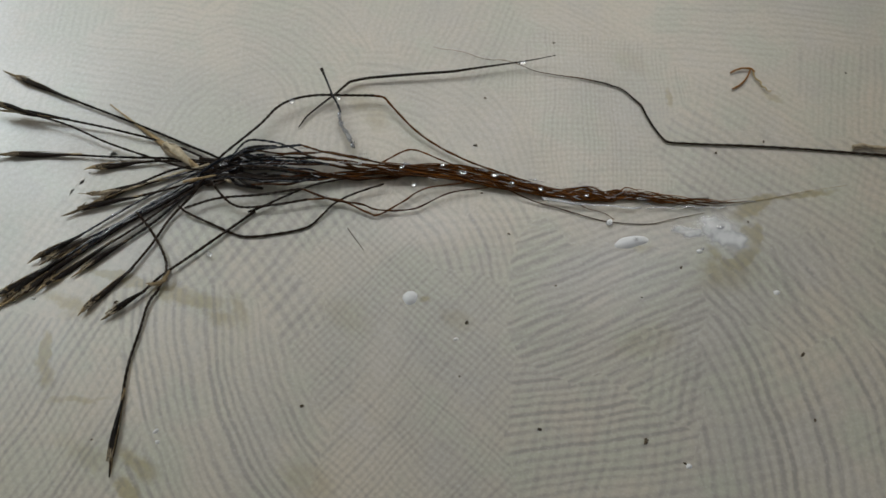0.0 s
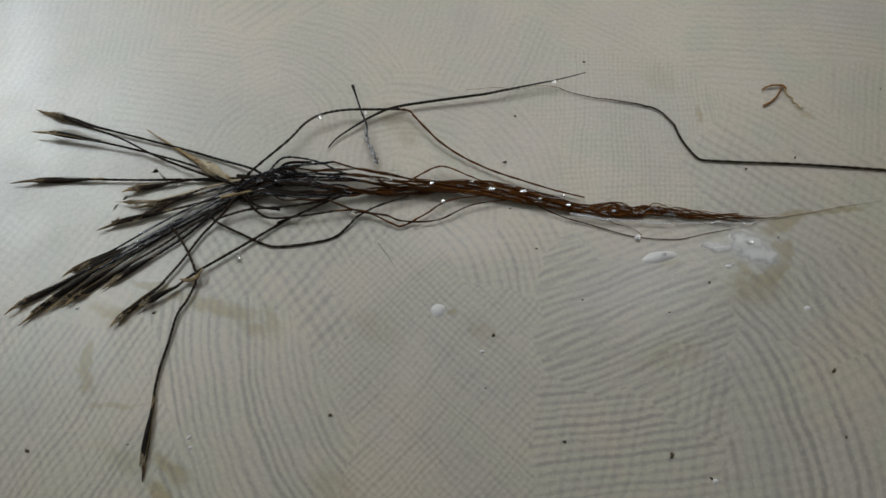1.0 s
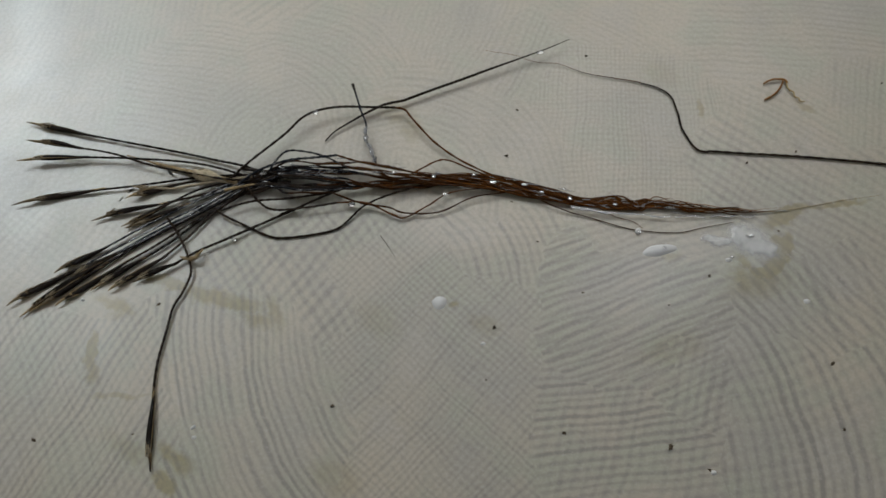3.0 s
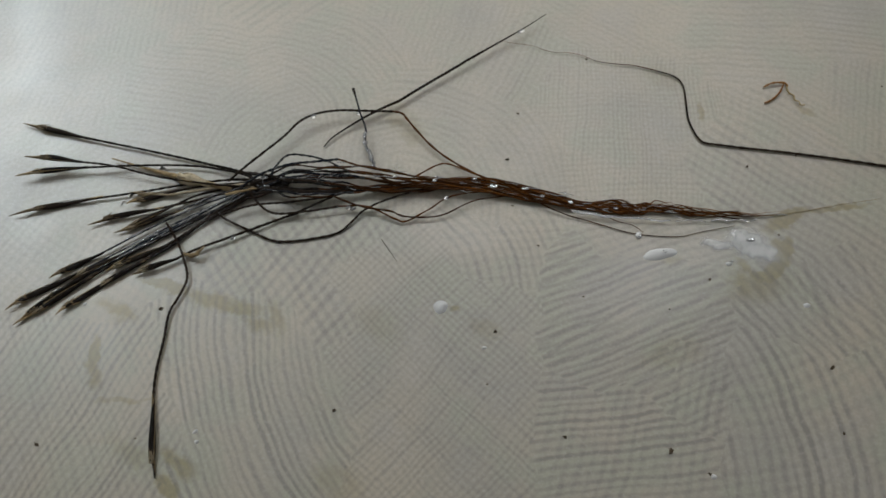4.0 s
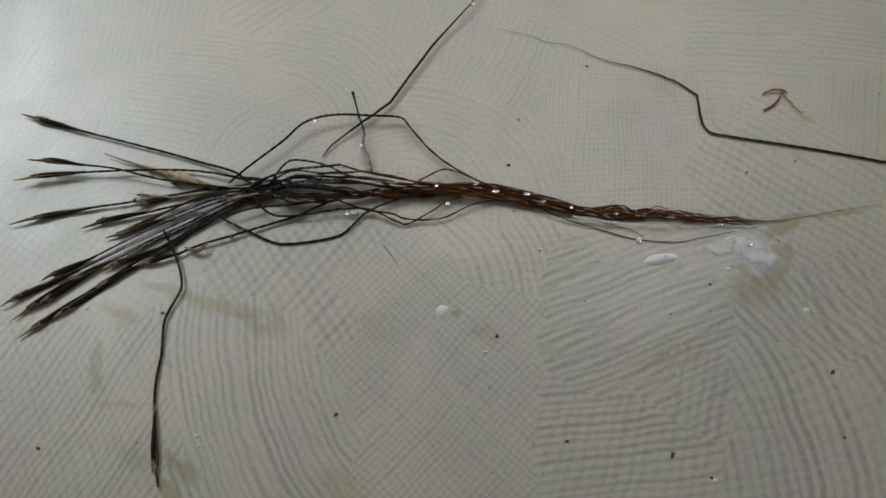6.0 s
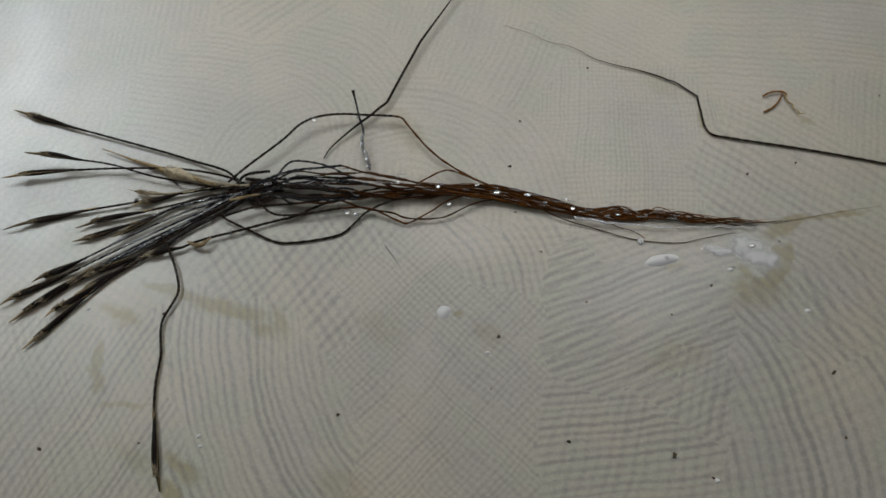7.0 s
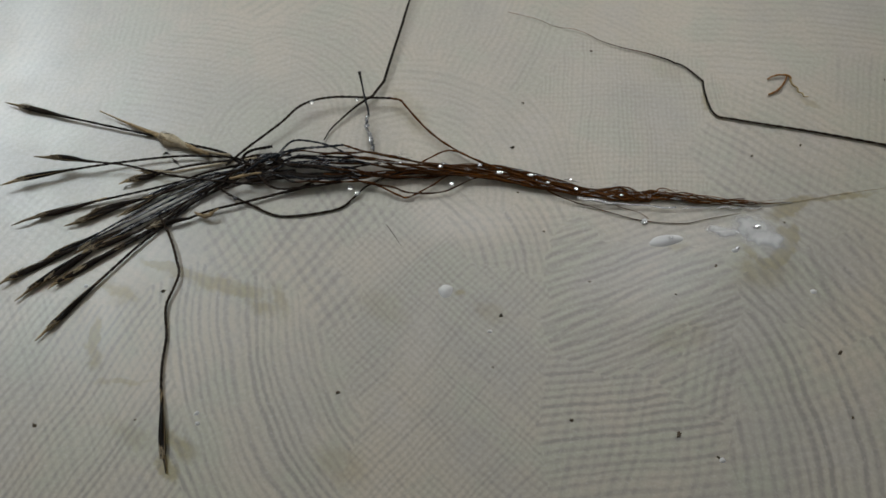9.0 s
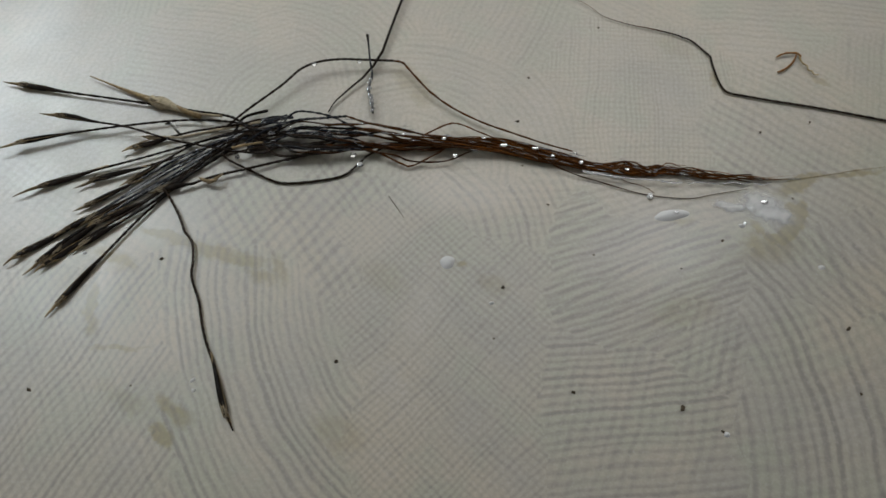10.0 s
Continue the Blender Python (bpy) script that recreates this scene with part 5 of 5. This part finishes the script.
     [(0, 17.36, 27.58, 3.0), (1, 17.89, 27.19, 18.9), (2.5, 19.08, 28.25, 1.5), (4, 22.62, 31.73, 3.1), (4.5, 23.80, 32.97, 0.0), (5, 24.57, 34.05, -0.7), (5.5, 22.00, 34.51, 0.2), (7, 21.83, 34.39, -6.8), (8, 22.15, 34.45, -7.1), (8.5, 22.42, 34.32, -5.7), (9.5, 22.32, 34.67, -2.4), (10, 22.25, 34.45, -20.0)]),
    ("husk", [(76.70, 9.63, 0.50), (71.57, 10.81, 0.50), (69.36, 11.57, 0.50), (67.08, 12.16, 0.50), (65.23, 12.78, 0.50), (63.82, 12.79, 0.50)], 0.16, 0.34, M_PALE, 2,
     [(0, 75.21, 10.75, 7.9), (1, 75.76, 10.37, 7.7), (2.5, 75.53, 10.08, 7.1), (4, 75.81, 9.38, 2.7), (4.5, 76.39, 8.78, 0.0), (5, 76.46, 9.08, -0.7), (5.5, 76.65, 10.13, -0.3), (7, 76.56, 10.28, 0.0), (8, 77.11, 10.31, -0.1), (8.5, 77.30, 10.11, -0.2), (9.5, 76.95, 10.08, -0.5), (10, 77.13, 10.09, -0.5)]),
])
_, lone_awn_parts = chain("grass_awn", "bent grass awn hanging apart, its dark seed on the worktop", "grass awn", [
    ("stem", [(-34.72, -29.44, 0.35), (-35.20, -27.66, 0.35), (-35.66, -25.88, 0.35), (-35.95, -24.07, 0.35), (-36.05, -22.23, 0.35), (-36.27, -20.40, 0.35)], 0.10, 0.12, M_STEM, 4,
     [(0, -35.39, -28.85, -13.2), (1, -35.50, -28.92, -9.7), (2.5, -35.23, -28.94, -5.9), (4.5, -34.72, -29.44, 0.0), (5.5, -34.61, -29.75, 0.4), (7, -34.53, -30.33, 1.9), (8, -33.25, -30.97, 4.4), (8.5, -33.35, -30.95, 1.8), (9, -33.19, -30.97, 1.7), (9.5, -31.49, -30.85, 3.4), (9.7, -31.03, -30.19, 3.0), (9.8, -24.78, -29.58, 12.4), (9.9, -25.32, -29.38, 12.1), (10, -24.84, -29.86, 12.5)]),
    ("stem", [(-36.27, -20.40, 0.35), (-36.47, -18.76, 0.35), (-36.56, -17.10, 0.35), (-36.54, -15.44, 0.35), (-36.39, -13.79, 0.35), (-36.21, -12.14, 0.35)], 0.17, 0.17, M_STEM, 4,
     [(0, -34.83, -19.70, -6.9), (1, -35.50, -19.75, -5.6), (2.5, -35.83, -19.79, -2.9), (4.5, -36.27, -20.40, 0.0), (5.5, -36.21, -20.72, 1.1), (7, -36.37, -21.35, 2.5), (8, -35.48, -22.08, 6.2), (8.5, -35.19, -21.97, 5.3), (9, -35.01, -21.98, 4.4), (9.5, -33.56, -21.92, 7.2), (9.7, -33.05, -21.25, 8.0), (9.8, -28.24, -21.08, 20.8), (9.9, -28.72, -20.87, 19.8), (10, -28.30, -21.37, 20.3)]),
    ("stem", [(-36.21, -12.14, 0.35), (-36.16, -10.94, 0.37), (-36.16, -9.74, 0.39), (-36.12, -8.54, 0.41), (-35.90, -7.36, 0.43), (-35.39, -6.28, 0.45)], 0.17, 0.17, M_STEM, 4,
     [(0, -33.78, -11.50, -10.1), (1, -34.64, -11.53, -8.2), (2.5, -35.36, -11.54, -7.9), (4.5, -36.21, -12.14, 0.0), (5.5, -36.32, -12.46, 2.8), (7, -36.68, -13.09, 8.8), (8, -36.32, -13.85, 11.8), (8.5, -35.90, -13.73, 9.7), (9, -35.60, -13.74, 11.1), (9.5, -34.54, -13.71, 14.6), (9.7, -34.15, -13.06, 13.5), (9.8, -31.12, -13.34, 24.3), (9.9, -31.48, -13.07, 23.3), (10, -31.11, -13.60, 24.3)]),
    ("stem", [(-35.39, -6.28, 0.45), (-34.95, -5.39, 0.50), (-34.54, -4.47, 0.55), (-34.21, -3.53, 0.60), (-34.18, -2.54, 0.65), (-34.40, -1.56, 0.70)], 0.17, 0.17, M_STEM, 4,
     [(0, -31.94, -5.88, 4.8), (1, -32.99, -5.85, 2.8), (2.5, -33.74, -5.85, 5.1), (4.5, -35.39, -6.28, 0.0), (5.5, -35.78, -6.57, -0.8), (7, -36.76, -7.18, -1.6), (8, -36.70, -7.95, -0.2), (8.5, -36.07, -7.82, 7.5), (9, -35.91, -7.83, 8.2), (9.5, -35.21, -7.84, 12.8), (9.7, -34.71, -7.17, 20.5), (9.8, -32.78, -7.66, 30.5), (9.9, -33.03, -7.37, 31.8), (10, -32.76, -7.92, 32.4)]),
    ("stem", [(-34.40, -1.56, 0.70), (-34.88, -0.14, 0.76), (-35.46, 1.25, 0.82), (-36.12, 2.60, 0.88), (-36.87, 3.91, 0.94), (-37.69, 5.16, 1.00)], 0.17, 0.17, M_STEM, 4,
     [(0, -31.35, -1.09, 7.0), (1, -32.24, -1.09, 5.4), (2.5, -33.17, -1.06, 4.9), (4.5, -34.40, -1.56, 0.0), (5.5, -34.72, -1.86, -0.6), (7, -35.65, -2.48, -1.5), (8, -35.70, -3.23, -1.9), (8.5, -35.70, -3.01, -2.0), (9, -35.61, -3.02, -1.2), (9.5, -35.30, -3.01, -0.1), (9.7, -35.45, -2.40, -1.0), (9.8, -34.32, -3.09, 3.2), (9.9, -34.68, -2.84, 3.4), (10, -34.46, -3.41, 3.7)]),
], "awns of the tuft")
seed_parts(lone_awn_parts[0], V(0, 0, 0.35), V(-0.71, 2.67, 0.40), V(-1.52, 8.85, 0.35), random.Random(15), 0.40)

sheath, _ = single("husk_scrap", "small tan papery sheath wrapped over the tuft's knot", "plant scrap", [("sheath", [(-29.30, 8.69, 2.52), (-28.15, 8.80, 2.76), (-27.03, 8.97, 2.88), (-25.97, 9.25, 2.82), (-25.10, 9.50, 2.64)], 0.2, 0.08, M_TIP, 1)], (-27.18, 9.25, 2.40))
orange_scrap, _ = single("orange_scrap", "curled orange husk scrap lying on the worktop", "plant scrap", [("strip", [(47.24, 25.86, 0.30), (48.04, 26.30, 0.35), (49.04, 26.54, 0.40), (50.34, 26.43, 0.35), (50.67, 25.85, 0.30)], 0.13, 0.17, M_ORANGE, 2), ("strip", [(46.98, 23.12, 0.25), (47.93, 23.55, 0.30), (49.04, 24.47, 0.35), (49.78, 25.54, 0.35), (50.16, 26.34, 0.35)], 0.15, 0.11, M_ORANGE, 2), ("curl", [(50.57, 26.26, 0.30), (50.56, 25.26, 0.30), (50.74, 24.58, 0.40), (51.28, 24.24, 0.30), (51.26, 23.38, 0.40), (51.83, 23.23, 0.30), (51.97, 22.64, 0.30), (52.65, 22.69, 0.20)], 0.11, 0.06, M_STRAW, 3)], (50.10, 25.87, 0.30))
grey_hair, _ = single("hair", "short thin grey hair lying on the worktop", "hair", [("shaft", [(-7.97, 2.55, 0.08), (-7.33, 1.59, 0.08), (-6.61, 0.47, 0.08), (-5.82, -0.81, 0.08)], 0.05, 0.03, M_GREY, 0)], (-6.84, 0.72, 0.1))
water_thread, _ = single("water_thread", "white glinting thread of water along the tuft's underside", "water", [("thread", [(18.02, 5.99, 0.75), (19.23, 5.70, 0.75), (20.75, 5.49, 0.75), (22.02, 5.11, 0.75), (23.31, 4.91, 0.75)], 0.24, 0.17, M_THREAD, 0), ("thread", [(23.04, 5.17, 0.60), (24.70, 4.87, 0.60), (26.60, 4.74, 0.60), (28.49, 4.53, 0.60)], 0.14, 0.10, M_THREAD, 0), ("thread", [(28.50, 4.49, 0.50), (30.00, 4.29, 0.50), (31.23, 4.35, 0.50)], 0.15, 0.12, M_THREAD, 0), ("thread", [(31.99, 4.21, 0.40), (34.23, 4.42, 0.40), (36.08, 4.03, 0.40)], 0.09, 0.06, M_THREAD, 0), ("thread", [(36.72, 4.22, 0.35), (38.05, 4.45, 0.35), (39.15, 4.16, 0.35), (40.33, 4.48, 0.35)], 0.12, 0.09, M_THREAD, 0), ("thread", [(40.72, 4.41, 0.30), (41.80, 4.04, 0.30), (43.00, 4.45, 0.30)], 0.10, 0.07, M_THREAD, 0), ("thread", [(45.39, 4.97, 0.20), (46.16, 5.04, 0.20), (47.07, 5.02, 0.20)], 0.09, 0.06, M_THREAD, 0)], (18.27, 6.09, 0.8))


def fibres():
    """Fine loose bristles wound into the brown part of the tuft."""
    rng = random.Random(77)
    bm = bmesh.new()
    for k in range(74):
        u0 = rng.uniform(0.32, 0.68)
        u1 = min(0.985, u0 + rng.uniform(0.2, 0.42))
        r = rng.uniform(0.06, 0.13)
        sweep(bm, strand_points(rng, u0, u1, None, 90, 1.0, 0.0), lambda u: 0.001 * r * (1.02 - abs(2 * u - 1) ** 3), 5, 0)
    tagged(part("bristle_fibres", bm, M_FIBRE), "fine brown wet bristles twisted together into a rope", "plant fibres", kind="stuff")


fibres()


def glint_threads():
    """Hair-thin white streaks along the top of the tuft, standing in for wet highlights."""
    rng = random.Random(5)
    bm = bmesh.new()
    for k in range(100):
        u0 = rng.uniform(0.05, 0.86)
        span, lane, r = rng.uniform(0.006, 0.024), rng.uniform(-0.9, 0.9), rng.uniform(0.022, 0.075)
        drift = rng.uniform(-0.25, 0.25)
        pts = []
        for i in range(9):
            p, side, half = core(u0 + span * i / 8)
            lane_here = lane + drift * i / 8
            hgt = max(half * (0.30 + 0.2 * min(u0 / 0.5, 1) - 0.2 * min(max((u0 - 0.5) / 0.15, 0), 1)), 0.00014)
            pts.append(p + side * half * lane_here + Vector((0, 0, 0.00026 + hgt + hgt * 1.02 * math.sqrt(max(0, 1 - lane_here ** 2)))))
        sweep(bm, pts, lambda u: 0.001 * r * math.sqrt(max(0.02, 1 - (2 * u - 1) ** 2)), 6)
    tagged(part("glint_streaks", bm, M_THREAD), "hair-thin white streaks standing in for glints on the bristles", "water", kind="stuff")


glint_threads()


# ---- water, crumbs and small scraps on the worktop ----
def drop(x, y, rx, ry, h, turn=0.0, wob=0.06, label="clear round water droplet on the worktop", z=0.0, name="water_droplet", flat=False, mat=None, tilt=(0, 0)):
    rng = random.Random(int(abs(x * 97 + y * 31)) + 3)
    bm = bmesh.new()
    bmesh.ops.create_uvsphere(bm, u_segments=32, v_segments=20 if flat else 12, radius=1)
    ph = [rng.uniform(0, 6.28) for _ in range(3)]
    deep = bm.verts.layers.float.new("deep")
    for v in bm.verts:
        v[deep] = 1 - v.co.x ** 2 - v.co.y ** 2
        a = math.atan2(v.co.y, v.co.x)
        w = 1 + wob * (math.sin(2 * a + ph[0]) + 0.7 * math.sin(3 * a + ph[1]) + 0.4 * math.sin(5 * a + ph[2]))
        r = math.hypot(v.co.x, v.co.y)
        up = h * (1 - r * r) * (1 + (0.5 if flat else 0.0) * noise.noise(Vector((v.co.x * 2.5, v.co.y * 2.5, x)))) if flat or z == 0 else v.co.z * h
        v.co = Vector((v.co.x * rx * w, v.co.y * ry * w, up if v.co.z > 0 else v.co.z * h * 0.12)) * 0.001
    bmesh.ops.delete(bm, geom=[v for v in bm.verts if v.co.z < -1e-7 and z == 0], context="VERTS")
    for f in bm.faces:
        f.smooth = True
    ob = tagged(part(name, bm, mat or (M_FILM if flat else M_BEAD if z > 0 else M_WATER)), label, "water droplet")
    ob.matrix_basis = Matrix.Translation(V(x, y, z + h * 0.12 if z else 0.004)) @ pose(0, 0, 0, *tilt, turn)
    return ob


def crumb(x, y, size):
    rng = random.Random(int(abs(x * 53 + y * 17)) + 11)
    bm = bmesh.new()
    bmesh.ops.create_icosphere(bm, subdivisions=2, radius=1)
    for v in bm.verts:
        v.co = v.co * 0.52 * (1 + 1.1 * (noise.noise(v.co * 1.6 + Vector((x, y, 0))))) * 0.001 * size
        v.co = Vector((v.co.x * 1.3, v.co.y * 0.8, v.co.z * 0.6))
    ob = tagged(part("crumb", bm, M_CRUMB), "tiny dark crumb of plant dirt", "crumb", "crumbs on the worktop")
    ob.matrix_basis = Matrix.Translation(V(x, y, size * 0.22)) @ pose(0, 0, 0, 0, 0, rng.uniform(0, 360))


drop(0.03, -7.46, 0.97, 0.9, 0.40, 0, z=0)
drop(29.42, -0.45, 2.32, 0.82, 0.45, 7, z=0, label="elongated flat water drop on the worktop")
drop(41.71, 0.54, 4.5, 2.85, 0.22, -12, z=0, label="shallow irregular puddle of water at the tuft's tail", wob=0.17, flat=True)
drop(37.24, 0.81, 2.55, 1.12, 0.16, 0, z=0, label="shallow irregular puddle of water at the tuft's tail", wob=0.17, flat=True)
# beads added for glints, tilted to mirror the high opening into the camera's view
drop(41.55, 1.38, 0.62, 0.34, 0.12, 0, z=0.22, tilt=(-1.9, -9.9), label="clear glint bead on the puddle, tilted to the view")
drop(38.77, -1.67, 0.30, 0.20, 0.10, 0, z=0.04, tilt=(-2.5, -9.2), label="clear glint bead on the puddle, tilted to the view")
drop(29.95, -0.25, 0.36, 0.24, 0.12, 0, z=0.40, tilt=(-1.8, -6.9), label="clear glint bulge on the flat drop, tilted to the view")
drop(26.85, 2.40, 0.42, 0.50, 0.30, 0, z=0.05, tilt=(-1.3, -5.9), mat=M_WATER, label="clear round water droplet on the worktop")
# glint bead added over the droplet, tilted likewise
drop(26.90, 2.10, 0.24, 0.28, 0.10, 0, z=0.45, tilt=(-1.4, -6.0), label="clear round water droplet on the worktop")
MOVES.append((drop(-28.50, 3.37, 0.38, 0.38, 0.4, 0, z=0.42, label="bead of clear water hanging on the lone awn"), [(t, pose(dx * 0.001, dy * 0.001, 0.00047, 0, 0, turn)) for t, dx, dy, turn in [(0, -25.76, -0.84, 0), (1, -26.70, 0.68, 0), (2.5, -27.60, 1.84, 0), (4.5, -28.50, 3.37, 0), (5.5, -28.71, 3.80, 0), (7.5, -29.34, 5.16, 0), (9, -28.86, 6.78, 0), (10, -29.05, 8.59, 0)]]))
bead = drop(-18.02, 21.39, 0.38, 0.45, 0.4, 0, z=2.3, label="bead of clear water hanging on the bowed awn")
bead.parent, bead.location = bow_awn, (0.01122, 0.00958, 0.00080)
del bead["category"]
bead = drop(-11.53, 21.82, 0.3, 0.3, 0.3, 0, z=2.1, label="bead of clear water hanging on the bowed awn")
bead.parent, bead.location = bow_awn, (0.01771, 0.01001, 0.00060)
del bead["category"]
MOVES.append((drop(-12.80, 7.06, 0.45, 0.38, 0.45, 0, z=0.72, label="bead of clear water under the tuft"), [(t, pose(dx * 0.001, dy * 0.001, 0.00077, 0, 0, turn)) for t, dx, dy, turn in [(0, -10.96, 6.84, 0), (1, -10.88, 7.00, 0), (2.5, -11.63, 6.99, 0), (4.5, -12.65, 7.23, 0), (5.5, -12.90, 7.17, 0), (7.5, -13.32, 7.61, 0), (9, -13.05, 7.97, 0), (10, -13.04, 8.60, 0)]]))
drop(-30.61, -23.56, 0.38, 0.22, 0.2, 30, z=0)
drop(-30.32, -24.84, 0.3, 0.22, 0.2, 0, z=0)
drop(5.61, -13.2, 0.3, 0.22, 0.2, 0, z=0)
drop(-47.4, -6.14, 0.3, 0.22, 0.2, 0, z=0)
drop(32.62, -29.88, 0.38, 0.3, 0.25, 0, z=0)
drop(38.34, -2.06, 0.45, 0.3, 0.25, 0, z=0)
drop(47.47, -8.14, 0.45, 0.3, 0.2, 0, z=0)
# water beads set where the tuft glints, flattened to enlarge each highlight
drop(7.56, 9.65, 0.59, 0.27, 0.16, 0, z=1.56, label="flat clear water bead added for a glint on the tuft")
drop(11.83, 9.25, 0.51, 0.27, 0.16, 0, z=1.44, label="flat clear water bead added for a glint on the tuft")
drop(17.91, 7.22, 0.36, 0.27, 0.16, 0, z=1.02, label="flat clear water bead added for a glint on the tuft")
drop(-0.62, 10.63, 0.36, 0.27, 0.16, 0, z=1.80, label="flat clear water bead added for a glint on the tuft")
drop(0.91, 8.01, 0.36, 0.35, 0.16, 0, z=1.44, label="flat clear water bead added for a glint on the tuft")
drop(17.23, 8.65, 0.29, 0.18, 0.16, 0, z=1.02, label="flat clear water bead added for a glint on the tuft")
drop(-24.43, 11.84, 0.51, 0.27, 0.16, 0, z=1.56, label="flat clear water bead added for a glint on the tuft")
drop(-21.99, 11.52, 0.44, 0.27, 0.16, 0, z=1.68, label="flat clear water bead added for a glint on the tuft")
drop(-17.12, 10.53, 0.36, 0.27, 0.16, 0, z=1.92, label="flat clear water bead added for a glint on the tuft")
drop(-6.13, 11.40, 0.36, 0.18, 0.16, 0, z=1.80, label="flat clear water bead added for a glint on the tuft")
drop(4.86, 10.90, 0.36, 0.18, 0.16, 0, z=1.56, label="flat clear water bead added for a glint on the tuft")
drop(14.09, 8.04, 0.36, 0.18, 0.16, 0, z=1.44, label="flat clear water bead added for a glint on the tuft")
drop(23.98, 6.17, 0.36, 0.18, 0.16, 0, z=0.90, label="flat clear water bead added for a glint on the tuft")
drop(-12.04, 7.20, 0.44, 0.45, 0.16, 0, z=0.60, label="flat clear water bead added for a glint on the tuft")
crumb(7.12, -11.06, 0.45)
crumb(-13.4, -21.08, 0.38)
crumb(27.83, -26.71, 0.56)
crumb(35.51, -4.29, 0.34)
crumb(49.16, -16.57, 0.45)
crumb(22.03, 31.82, 0.3)
crumb(11.41, 22.48, 0.3)
crumb(13.29, 1.17, 0.26)
crumb(-50.37, -24.86, 0.38)
crumb(9.58, 14.74, 0.38)
crumb(49.97, 14.4, 0.3)
crumb(42.96, 12.74, 0.3)
crumb(-37.12, -6.99, 0.38)
crumb(10.01, 7.34, 0.22)
crumb(29.8, -8.35, 0.22)
crumb(18.82, -6.38, 0.22)
crumb(15.2, -24.88, 0.38)
crumb(5.85, -18.01, 0.22)
crumb(45.55, 2.06, 0.22)
crumb(48.97, -24.92, 0.3)
crumb(32.2, -29.54, 0.3)
crumb(-38.05, -24.31, 0.22)
crumb(64.28, 25.65, 0.22)
cling = drop(0, 0, 0.55, 0.3, 0.28, 33, label="clear water bead clinging to the awn", z=0.01)
cling.parent, cling.location = loose_awn_parts[4], (0.00799, 0.00582, 0.00130)
del cling["category"]


def motions():
    for ob, rows in MOVES:
        walk(ob, rows)


motions()
